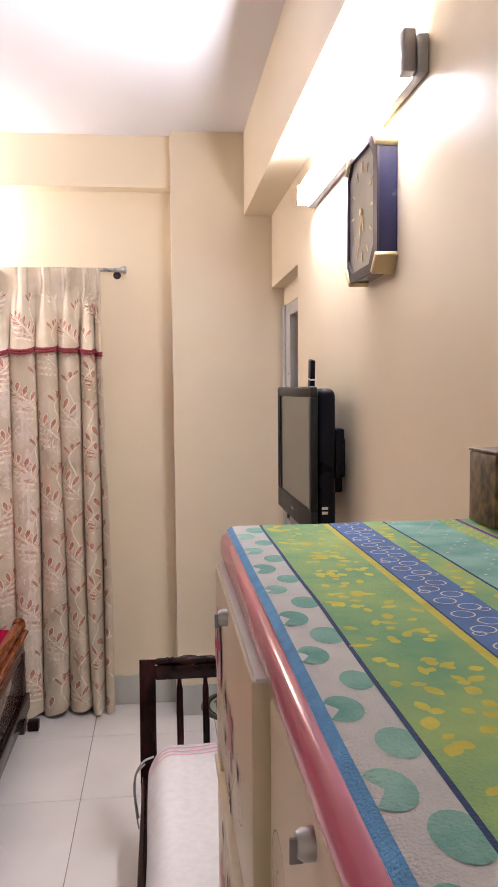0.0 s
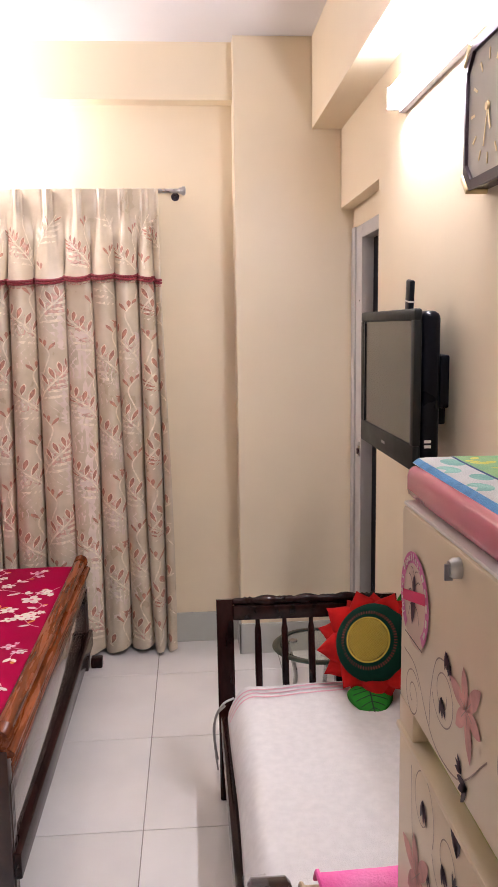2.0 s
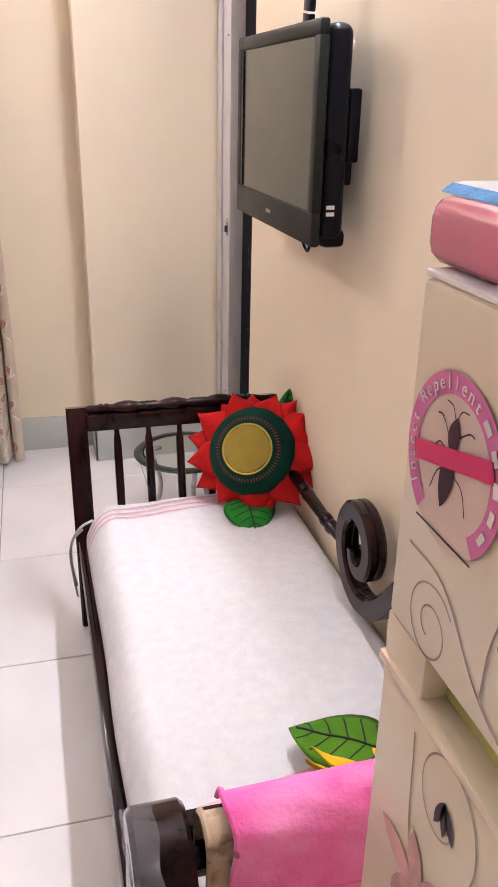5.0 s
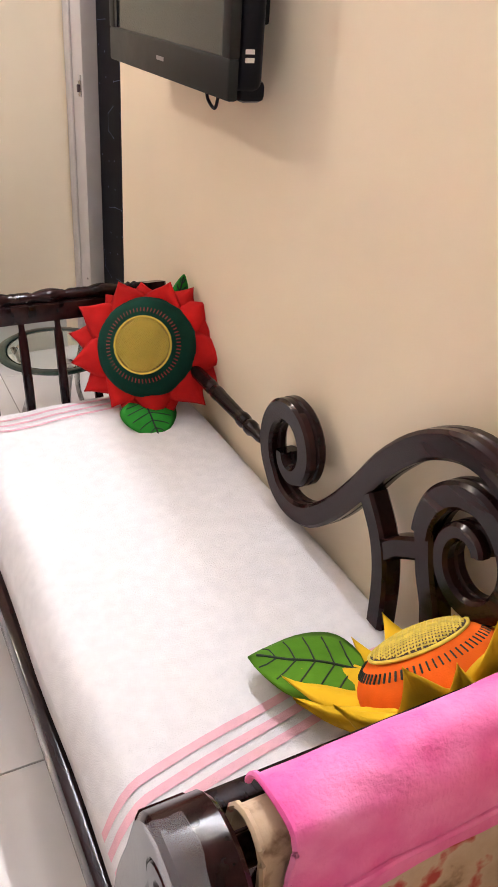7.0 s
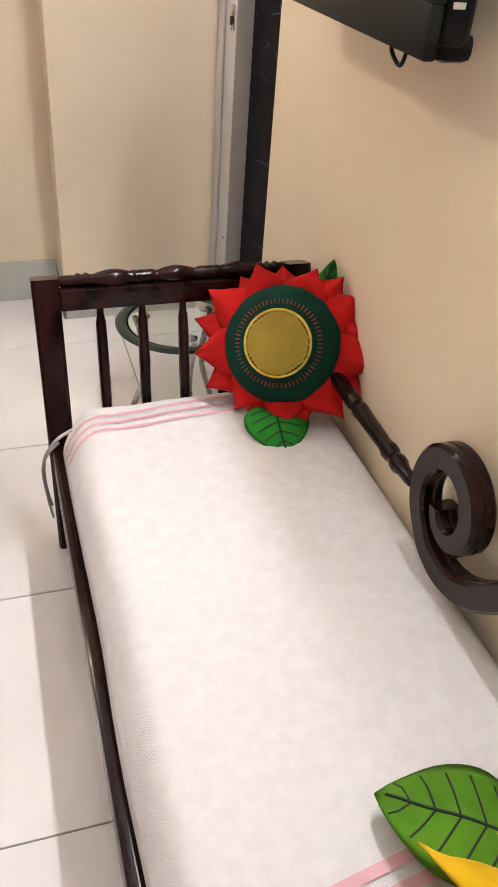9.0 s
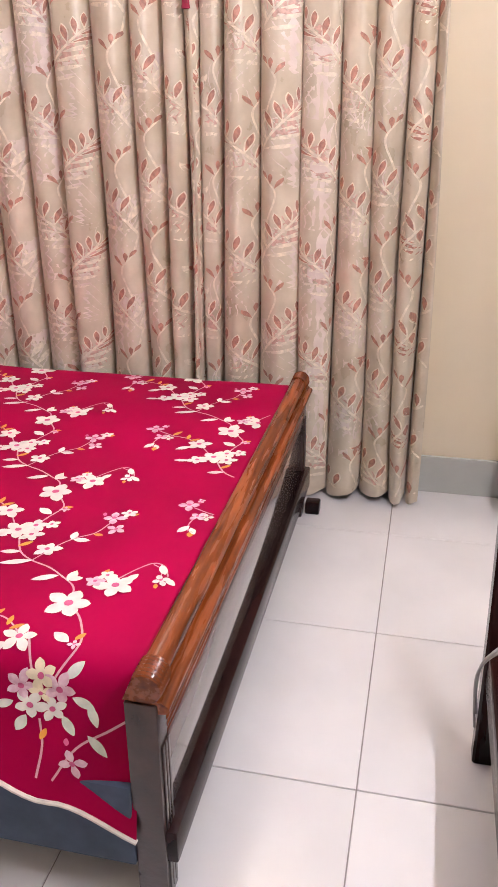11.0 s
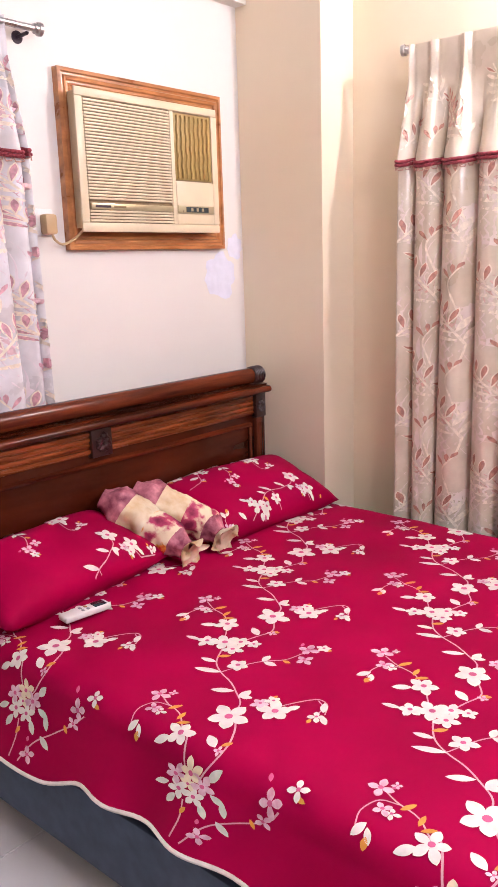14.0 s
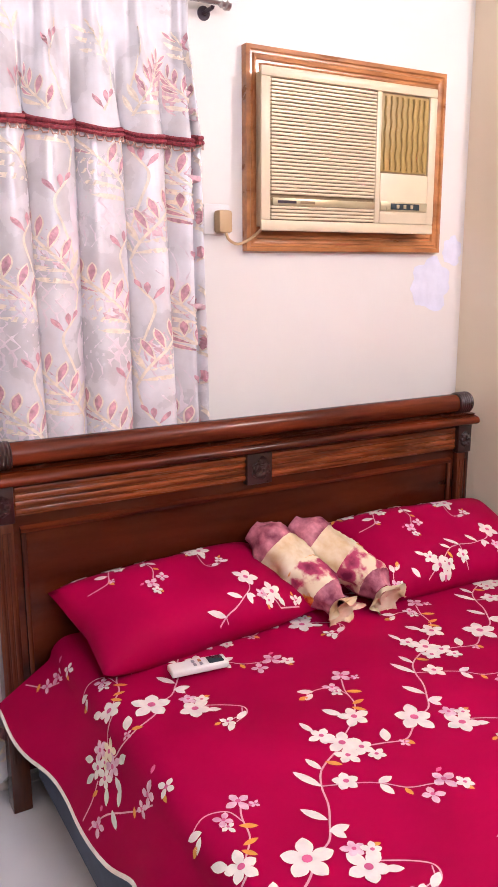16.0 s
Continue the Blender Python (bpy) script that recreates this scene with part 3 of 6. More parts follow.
for y in (HY0, BY1 - 0.055):
    bm = box(-2.285, -2.222, y, y + 0.055, 0.040, 0.905, 0.004)
    for k in range(3):
        part("post_flute", box(-2.2215, -2.218, y + 0.009 + 0.014 * k, y + 0.018 + 0.014 * k, 0.2, 0.88, 0.001), WOOD_V, head)
    part("post", bm, WOOD_V, head)
    rose = box(-2.285, -2.217, y - 0.004, y + 0.059, 0.905, 1.008, 0.003)
    part("corner_block", rose, WOOD_DEEP, head)
    bm = bmesh.new()
    for k in range(8):
        own = bmesh.new()
        bmesh.ops.create_icosphere(own, subdivisions=1, radius=0.011)
        merge(bm, own, Matrix.Translation((-2.217, y + 0.0275 + 0.014 * math.cos(k * 0.785), 0.956 + 0.02 * math.sin(k * 0.785))))
    tagged(part("carving", bm, WOOD_DEEP, head), kind="stuff")
for y0, y1 in ((HY0 + 0.06, 3.23), (3.31, BY1 - 0.06)):
    bm = box(-2.246, -2.236, y0, y1, 0.918, 1.006, 0.002)
    band = part("fluted_band", bm, WOOD_GOLD, head, "golden red-brown fluted band")
    for k in range(4):
        part("flute", box(-2.239, -2.228, y0 + 0.004, y1 - 0.004, 0.924 + 0.0205 * k, 0.939 + 0.0205 * k, 0.004), WOOD_GOLD, head)
block = part("rosette_block", box(-2.246, -2.218, 3.225, 3.315, 0.908, 1.006, 0.003), WOOD_DEEP, head, "carved dark rosette block")
bm = bmesh.new()
for k in range(14):
    own = bmesh.new()
    bmesh.ops.create_icosphere(own, subdivisions=1, radius=0.009 + 0.004 * (k % 3))
    merge(bm, own, Matrix.Translation((-2.217, 3.27 + 0.028 * math.cos(k * 2.4) * (0.4 + 0.6 * k / 14), 0.957 + 0.03 * math.sin(k * 2.4) * (0.4 + 0.6 * k / 14))))
tagged(part("carving", bm, WOOD_DEEP, block), kind="stuff")
part("panel_moulding", moulding([(0, 0), (0.012, 0.002), (0.016, 0.012), (0.006, 0.018), (0, 0.02)], HY0 + 0.075, BY1 - 0.075, -2.246, 0.868), WOOD, head)
part("panel_moulding", box(-2.246, -2.232, HY0 + 0.075, HY0 + 0.09, 0.45, 0.87, 0.004), WOOD_V, head)
part("panel_moulding", box(-2.246, -2.232, BY1 - 0.09, BY1 - 0.075, 0.45, 0.87, 0.004), WOOD_V, head)

for o in [head] + list(head.children_recursive):
    o.data.transform(Matrix.Translation((0, -0.028, -0.040)))

foot = part("footboard", box(-0.325, -0.30, BY0 + 0.07, BY1 - 0.02, 0.12, 0.50, 0.003), WOOD, bed, "low polished brown footboard")
FX = -0.306
part("top_rail", moulding([(-0.022, 0)] + arc(0.026, -60, 130, 12, 0.0, 0.024), BY0 + 0.10, BY1 - 0.02, FX, 0.508), WOOD_GOLD, foot)
part("ledge", moulding([(-0.03, 0), (0.026, 0)] + arc(0.010, -60, 80, 6, 0.034, 0.011) + [(0.03, 0.026), (-0.03, 0.028)], BY0 + 0.05, BY1 + 0.03, FX, 0.480), WOOD_GOLD, foot)
for k in range(4):
    part("flute", box(FX + 0.016, FX + 0.026, BY0 + 0.09, BY1 - 0.03, 0.414 + 0.0165 * k, 0.427 + 0.0165 * k, 0.004), WOOD_GOLD, foot)
# glossy brown wood; the grey in its colour paints the floor's reflection
part("panel", box(FX + 0.008, FX + 0.019, BY0 + 0.11, BY1 - 0.05, 0.20, 0.385, 0.002), mat("polished_grey_brown_panel", (0.14, 0.11, 0.10), 0.12, var=0.1, scale=4, bump=0.0, coat=1.0), foot, "mirror-polished flat panel with floor reflection greyed into its colour")
part("rail", box(FX + 0.008, FX + 0.024, BY0 + 0.09, BY1 - 0.03, 0.386, 0.412, 0.003), WOOD, foot)
part("bottom_rail", box(FX - 0.01, FX + 0.045, BY0 + 0.05, BY1 + 0.01, 0.115, 0.195, 0.005), EBONY, foot, "dark bottom rail")
for y in (BY0 + 0.045, BY1 - 0.04):
    bm = box(-0.345, -0.283, y, y + 0.06, 0.0, 0.50, 0.004)
    for k in range(3):
        part("post_flute", box(-0.2825, -0.279, y + 0.010 + 0.014 * k, y + 0.020 + 0.014 * k, 0.03, 0.40, 0.001), WOOD_DEEP, foot)
    part("post", bm, WOOD_DEEP, foot)
    cap = ribbed_cap(y, y + 0.06, FX, 0.506, 0.033, 0.002, 0.028)
    part("scroll_cap", cap, WOOD_GOLD, foot, "ribbed brown scroll end cap")
part("foot_block", box(-0.275, -0.22, BY1 - 0.01, BY1 + 0.04, 0.0, 0.05, 0.006), EBONY, foot)
part("side_rail", box(-2.22, -0.345, 2.50, 2.53, 0.10, 0.30, 0.004), NAVY, bed, "slate blue covered side rail")
part("side_rail", box(-2.22, -0.345, 4.17, 4.20, 0.10, 0.30, 0.004), NAVY, bed)
part("slat_base", box(-2.22, -0.345, 2.53, 4.17, 0.22, 0.30, 0.003), EBONY, bed)

bm = box(-2.215, -0.37, 2.585, 4.165, 0.302, 0.505, 0.045, None, 4)
solid("mattress", bm, NAVY, "slate blue mattress under the crimson sheet", "mattress")

# ---- crimson sheet ----
SY0, SY1, SX0, SX1, SZ = 2.55, 4.20, -2.205, -0.336, 0.522
DROP = 0.26


def hem(x):
    pts = [(-2.25, 0.37), (-2.0, 0.30), (-1.8, 0.285), (-1.6, 0.28), (-1.4, 0.34), (-1.1, 0.345), (-0.85, 0.335), (-0.65, 0.325), (-0.5, 0.26), (-0.30, 0.17)]
    for (a, za), (b, zb) in zip(pts, pts[1:]):
        if x <= b:
            t = max(0, (x - a) / (b - a))
            t = t * t * (3 - 2 * t)
            return za + (zb - za) * t
    return pts[-1][1]


def sheet_f(u, v, lift=0.0):
    """u is x; v is y over the top, and goes on below SY0 as the drop."""
    x = min(max(u, SX0 - 0.01), SX1 + 0.01)
    wr = 0.006 * noise.noise((u * 2.2, v * 2.2, 0.3)) + 0.0025 * noise.noise((u * 7, v * 5, 1.3))
    R = 0.06
    if v > SY0 + R:
        far = max(0, v - (SY1 - 0.07))
        z = SZ + wr - far * far * 4.2
        return Vector((x, v, z + lift))
    s = (SY0 + R) - v
    q = R * math.pi / 2
    if s < q:
        a = s / R
        fade = 1 - a / (math.pi / 2)
        return Vector((x, SY0 + R - (R + lift) * math.sin(a), SZ - R + (R + lift) * math.cos(a) + wr * fade))
    d = s - q
    full = SZ - R - hem(x)
    t = min(1.0, d / DROP)
    ripple = 0.012 * t * math.sin(u * 17 + 2 * math.sin(u * 5)) + 0.010 * t * noise.noise((u * 6, 4, 2))
    flare = min(1.0, max(0.0, (-1.72 - x) / 0.42))
    return Vector((x, SY0 - (0.07 + 0.075 * flare * flare * (3 - 2 * flare)) * t - ripple - lift, SZ - R - full * t))


VB = SY0 + 0.06 - 0.06 * math.pi / 2 - DROP
sheet = thing("bedsheet", (-1.25, 3.3, SZ), "crimson cotton sheet printed with white blossom sprays", "bedsheet")
bm = grid(90, 110, lambda a, b: sheet_f(SX0 + (SX1 - SX0) * a, VB + (SY1 - VB) * b))
cloth = part("cloth", bm, SHEET, sheet, "crimson cotton cloth", 180)
bm = tube([sheet_f(SX0 + (SX1 - SX0) * k / 90, VB) + Vector((0, 0, -0.003)) for k in range(91)], 0.0055, 6)
part("white_hem", bm, P_WHITE, sheet, "narrow white selvedge hem")


def left_branch(bl, lf, ln, a, b):
    """The drooping side branch with pink buds that ends each vine; (a, b) is its pale bloom."""
    ln([(a, b), (a - 0.045, b + 0.036), (a - 0.10, b + 0.050), (a - 0.15, b + 0.075)], 0.0036)
    ln([(a - 0.085, b + 0.046), (a - 0.125, b + 0.034), (a - 0.138, b - 0.008), (a - 0.130, b - 0.045)], 0.003)
    bl("white", a, b, 0.042, 0.4)
    lf("white", a - 0.02, b - 0.02, 0.048, 0.022, 215)
    lf("gold", a - 0.045, b + 0.030, 0.036, 0.013, 95)
    lf("gold", a - 0.035, b + 0.020, 0.034, 0.013, 40)
    lf("gold", a - 0.098, b + 0.050, 0.040, 0.014, 60)
    bl("pink", a - 0.165, b + 0.085, 0.034, 0.2, 4)
    bl("pink", a - 0.140, b + 0.112, 0.014, 0.6, 4)
    lf("rose", a - 0.148, b + 0.098, 0.018, 0.009, 40)
    bl("pink", a - 0.128, b + 0.030, 0.026, 0.9, 4)
    bl("white", a - 0.105, b + 0.028, 0.020, 0.3, 4)
    lf("white", a - 0.134, b - 0.020, 0.040, 0.020, 240)
    lf("white", a - 0.128, b - 0.028, 0.034, 0.016, 300)
    lf("gold", a - 0.122, b - 0.045, 0.026, 0.016, 275)


def spray(pr, ou, ov, s=1.0, rot=0.0):
    """One repeat of the blossom vine: big bloom at the origin, vine on to the next repeat."""
    cr, sr = math.cos(rot), math.sin(rot)

    def P(a, b):
        return (ou + s * (a * cr - b * sr), ov + s * (a * sr + b * cr))

    def bl(kind, a, b, r, ang=0, n=5):
        pr.blossom(kind, "rose", *P(a, b), 0.88 * r * s, ang + rot, n)

    def lf(kind, a, b, l, w, ang):
        pr.blob(kind, *P(a, b), l * s, w * s, radians(ang) + rot)

    def ln(pts, w=0.0042):
        pr.line("stem", [P(a, b) for a, b in pts], w * s)
    # main vine, from the big bloom to the cluster and on to the next big bloom
    ln([(0, 0), (-0.014, 0.055), (-0.059, 0.091), (-0.100, 0.117), (-0.150, 0.137), (-0.192, 0.166), (-0.222, 0.215), (-0.240, 0.258)])
    ln([(-0.215, 0.300), (-0.205, 0.340), (-0.192, 0.390), (-0.215, 0.430), (-0.246, 0.465)])
    lf("white", -0.206, 0.350, 0.048, 0.024, 150)
    lf("gold", -0.192, 0.388, 0.026, 0.014, 20)
    bl("pink", -0.182, 0.380, 0.015, 0.2, 4)
    # big bloom with its companions and the arching buds
    bl("white", 0, 0, 0.056, 0.2)
    bl("white", 0.070, 0.080, 0.048, 0.9)
    bl("pink", 0.022, 0.085, 0.026, 0.4)
    bl("white", 0.040, 0.112, 0.024, 0.1)
    lf("gold", 0.030, 0.115, 0.022, 0.010, 80)
    lf("white", 0.085, 0.100, 0.036, 0.018, 60)
    ln([(0.060, 0.095), (0.094, 0.152), (0.122, 0.181), (0.150, 0.172), (0.168, 0.136)], 0.0034)
    ln([(0.122, 0.176), (0.146, 0.160), (0.154, 0.130)], 0.0028)
    lf("white", 0.140, 0.176, 0.040, 0.018, 300)
    bl("white", 0.158, 0.118, 0.024, 0.6, 4)
    lf("white", 0.165, 0.128, 0.036, 0.016, 320)
    lf("gold", 0.152, 0.104, 0.018, 0.010, 280)
    # leaves along the vine
    lf("white", -0.064, 0.090, 0.058, 0.020, 208)
    lf("white", -0.036, 0.074, 0.042, 0.022, 85)
    lf("white", -0.040, 0.080, 0.034, 0.018, 20)
    lf("white", -0.150, 0.137, 0.072, 0.020, 200)
    lf("white", -0.195, 0.168, 0.046, 0.017, 192)
    lf("gold", -0.212, 0.190, 0.036, 0.014, 45)
    # right-hand branch with pink blossoms
    ln([(-0.150, 0.140), (-0.122, 0.208), (-0.096, 0.249), (-0.060, 0.284), (-0.043, 0.338)], 0.0034)
    bl("white", -0.138, 0.188, 0.036, 0.3)
    lf("white", -0.102, 0.242, 0.036, 0.019, 95)
    lf("white", -0.098, 0.242, 0.040, 0.019, 5)
    lf("gold", -0.062, 0.276, 0.024, 0.012, 0)
    bl("pink", -0.043, 0.360, 0.034, 0.2, 4)
    bl("white", -0.014, 0.390, 0.024, 0.7)
    bl("pink", -0.018, 0.308, 0.028, 1.2, 4)
    lf("gold", -0.010, 0.380, 0.024, 0.011, 30)
    lf("rose", -0.070, 0.366, 0.020, 0.010, 110)
    # white cluster and the left branch above it
    for k, (a, b, r) in enumerate([(-0.248, 0.260, 0.046), (-0.216, 0.288, 0.036), (-0.290, 0.235, 0.034), (-0.206, 0.244, 0.034), (-0.180, 0.300, 0.026)]):
        bl("white", a, b, r, 0.5 * k)
    lf("white", -0.310, 0.228, 0.046, 0.016, 190)
    ln([(-0.260, 0.270), (-0.312, 0.344)], 0.0036)
    left_branch(bl, lf, ln, -0.315, 0.344)


PRINT_MATS = {"white": P_WHITE, "cream": mat("print_cream", (0.80, 0.66, 0.44), 0.65, var=0.12, scale=40, bump=0.05, bscale=500), "pink": P_PINK, "rose": P_ROSE, "stem": P_STEM, "gold": P_GOLD, "sage": P_SAGE}
random.seed(11)
pr = Print(sheet_f, lambda u, v: SX0 + 0.012 < u < SX1 - 0.012 and VB + 0.012 < v < SY1 - 0.02)
for i in range(-3, 5):
    for j in range(0, 4):
        spray(pr, -0.545 + 0.598 * i - 0.248 * j, 2.728 + 0.035 * i + 0.465 * j)


def bouquet(u0, v0):
    """The large bunch on the turned-down border, its stems and the branch beside it."""
    def bl(kind, a, b, r, ang=0, n=5):
        pr.blossom(kind, "rose", u0 + 0.9 * a, v0 + 0.9 * b, 0.84 * r, ang, n, 0.60)

    def lf(kind, a, b, l, w, ang):
        pr.blob(kind, u0 + 0.9 * a, v0 + 0.9 * b, 0.9 * l, 0.9 * w, radians(ang))

    def ln(pts, w=0.0045):
        pr.line("stem", [(u0 + a, v0 + b) for a, b in pts], w)
    ln([(0.02, 0.02), (0.055, 0.10), (0.03, 0.17), (-0.01, 0.22)])
    lf("white", 0.035, 0.12, 0.050, 0.026, 150)
    lf("gold", 0.045, 0.13, 0.030, 0.014, 60)
    bl("pink", 0.050, 0.115, 0.016, 0.2, 4)
    ln([(-0.01, 0.02), (-0.04, 0.09), (-0.065, 0.13)])
    left_branch(bl, lf, ln, -0.075, 0.115)
    for k, (a, b, r, c) in enumerate([(-0.045, 0.012, 0.040, "pink"), (0.0, 0.040, 0.040, "cream"), (0.042, 0.016, 0.042, "pink"), (0.028, -0.035, 0.038, "white"), (-0.022, -0.035, 0.042, "white")]):
        bl(c, a, b, r, 0.6 * k)
    bl("cream", 0.0, 0.0, 0.028, 0.5)
    for a, b, d in ((0.055, 0.040, 50), (0.070, 0.0, 340), (0.050, -0.050, 300), (-0.060, -0.035, 215), (-0.030, -0.065, 250)):
        lf("sage", a, b, 0.052, 0.024, d)
    ln([(0.0, -0.06), (0.008, -0.12), (0.0, -0.20)])
    lf("gold", 0.004, -0.12, 0.034, 0.014, 70)
    ln([(0.03, -0.20), (0.075, -0.11), (0.14, -0.05), (0.20, 0.0), (0.235, 0.05)])
    lf("sage", 0.125, -0.06, 0.055, 0.022, 110)
    lf("sage", 0.105, -0.085, 0.055, 0.024, 320)
    bl("pink", 0.235, 0.065, 0.036, 0.3, 4)
    bl("pink", 0.225, 0.01, 0.030, 0.9, 4)
    lf("gold", 0.19, -0.01, 0.034, 0.014, 300)
    lf("rose", 0.215, 0.105, 0.022, 0.012, 120)
    bl("white", 0.285, 0.115, 0.028, 0.4, 4)
    lf("gold", 0.285, 0.10, 0.030, 0.012, 350)
    bl("pink", 0.075, -0.165, 0.034, 0.4, 4)
    lf("rose", 0.060, -0.125, 0.020, 0.012, 90)


for i in range(-3, 2):
    bouquet(-0.525 + 0.598 * i, 2.505 + 0.02 * i)
pr.finish(cloth, PRINT_MATS)


# ---- pillows ----
def pillow(L, W, H, m, seed):
    """L along y, W along x; a soft pillow that leans on the headboard."""
    ob = thing("pillow", tuple(m.translation), "crimson pillow printed with white blossom sprays", "pillow", "pillows on the bed")

    def f(u, v, lift=0.0, side=1):
        a, b = 2 * u - 1, 2 * v - 1
        e = max(0.0, (1 - abs(a) ** 3.2) * (1 - abs(b) ** 3.2)) ** 0.5
        pinch = 1 - 0.07 * (1 - abs(b)) * abs(a) ** 2
        x, y = (b * W / 2) * (1 - 0.06 * (1 - abs(a))), (a * L / 2) * pinch
        z = side * (H / 2 * e + lift) + 0.010 * noise.noise((a * 2 + seed, b * 2, side)) * e
        return m @ Vector((x, y, z))
    bm = grid(34, 26, lambda u, v: f(u, v, 0, 1))
    grid(34, 26, lambda u, v: f(u, v, 0, -1), bm)
    bmesh.ops.remove_doubles(bm, verts=bm.verts, dist=0.0008)
    cover = part("cover", bm, SHEET, ob, "crimson cotton cover", 180)
    pr = Print(lambda u, v, l: f(u / L + 0.5, v / W + 0.5, l + 0.001), lambda u, v: abs(u) < L * 0.485 and abs(v) < W * 0.485)
    random.seed(seed)
    spray(pr, 0.15, 0.06, 0.78, -0.25 + 0.1 * seed)
    spray(pr, 0.10, -0.20, 0.78, 0.75)
    pr.finish(cover, PRINT_MATS)
    return ob


pillow(0.68, 0.36, 0.17, pose(-2.07, 2.91, 0.604, 0, 17, 6), 3)
pillow(0.68, 0.39, 0.17, pose(-2.045, 3.825, 0.612, 0, 20, -4), 7)

# ---- printed trousers rolled up between the pillows ----
rolled = thing("rolled_trousers", (-2.0, 3.33, 0.53), "rolled cream trousers with plum and scarlet flower print and gathered cuffs", "clothing")


def trouser_leg(path, radii, seed):
    """One soft stuffed leg, split where its print changes, with a ruffled cuff."""
    P = smooth_path(path, 12)
    n = len(P) - 1

    def ring(i, k, seg):
        t = i / n
        d = (P[min(i + 1, n)] - P[max(i - 1, 0)]).normalized()
        a = d.cross(Vector((0, 0, 1))).normalized()
        b = a.cross(d)
        f = t * (len(radii) - 1)
        q = min(len(radii) - 2, int(f))
        h = f - q
        h = h * h * (3 - 2 * h)
        r = radii[q] + (radii[q + 1] - radii[q]) * h
        w = 2 * math.pi * k / seg
        c = Vector((math.cos(w), math.sin(w), 0))
        r *= 1 + 0.20 * noise.noise((c.x * 1.6 + seed, c.y * 1.6, t * 5)) - 0.16 * abs(noise.noise((c.x * 2.6, c.y * 2.6 + seed, t * 13)))
        return P[i] + r * (c.x * a + c.y * b)
    seg = 40
    cuts = [0, int(n * 0.32), int(n * 0.58), int(n * 0.84), n]
    for name, material, lo, hi in zip(("plum_fold", "cream_fold", "scarlet_fold", "cuff"), (SCARF_PLUM, FLORAL, SCARF, SCARF_PLUM), cuts, cuts[1:]):
        bm = bmesh.new()
        rows = [[bm.verts.new(ring(i, k, seg)) for k in range(seg)] for i in range(lo, hi + 1)]
        for ra, rb in zip(rows, rows[1:]):
            for k in range(seg):
                bm.faces.new((ra[k], ra[(k + 1) % seg], rb[(k + 1) % seg], rb[k]))
        if lo == 0:
            bm.faces.new(rows[0][::-1])
        part(name, bm, material, rolled, "", 180)
    d = (P[n] - P[n - 2]).normalized()
    a = d.cross(Vector((0, 0, 1))).normalized()
    b = a.cross(d)

    def frill(u, v):
        w = 2 * math.pi * u
        r = radii[-1] * (0.9 + 0.75 * v) * (1 + 0.22 * v * math.sin(w * 7 + seed) + 0.15 * noise.noise((math.cos(w) * 2, math.sin(w) * 2, seed)))
        return P[n] + d * (0.034 * v + 0.012 * v * math.sin(w * 5)) + r * (math.cos(w) * a + math.sin(w) * b)
    part("cuff_frill", grid(64, 5, frill), FLORAL, rolled, "cream gathered frill", 180)
    part("cuff_lining", grid(32, 3, lambda u, v: P[n] + d * (0.026 - 0.01 * v) + radii[-1] * 1.45 * (1 - v * 0.98) * (math.cos(2 * math.pi * u) * a + math.sin(2 * math.pi * u) * b)), FLORAL, rolled, "", 180)


trouser_leg([(-2.175, 3.185, 0.735), (-2.12, 3.225, 0.700), (-2.045, 3.258, 0.648), (-1.955, 3.290, 0.605), (-1.885, 3.303, 0.572)], [0.034, 0.076, 0.072, 0.066, 0.034], 1.0)
trouser_leg([(-2.165, 3.325, 0.735), (-2.11, 3.365, 0.700), (-2.035, 3.415, 0.652), (-1.955, 3.465, 0.608), (-1.885, 3.472, 0.575)], [0.034, 0.068, 0.072, 0.066, 0.034], 4.0)
# ---- remote control ----
remote = thing("remote_control", (-1.83, 2.82, 0.53), "white plastic remote control with grey display", "remote control")
M = pose(-1.822, 2.822, 0.533, 0, 0, -7)
bm = box(-0.024, 0.024, -0.076, 0.076, 0.0, 0.019, 0.006, None, 3)
bm.transform(M)
part("case", bm, WHITE_PL, remote)
bm = box(-0.017, 0.017, 0.025, 0.065, 0.0185, 0.0205, 0.001)
bm.transform(M)
part("display", bm, DISPLAY, remote, "small grey display")
for k, (a, b) in enumerate([(-0.009, 0.005), (0.009, 0.005), (-0.009, -0.012), (0.009, -0.012)]):
    bm = box(a - 0.006, a + 0.006, b - 0.004, b + 0.004, 0.0185, 0.0212, 0.001)
    bm.transform(M)
    part("button", bm, FRAME_WOOD if k == 0 else BATTEN, remote)


# ---- curtains ----
def share(ob, parent, moves, name=None):
    """More pieces on one mesh."""
    for mv in moves:
        o = bpy.data.objects.new(name or ob.name.split(".")[0], ob.data)
        scene.collection.objects.link(o)
        o.parent = parent
        o.matrix_parent_inverse = ob.matrix_parent_inverse
        o.matrix_basis = Matrix.Translation(mv)


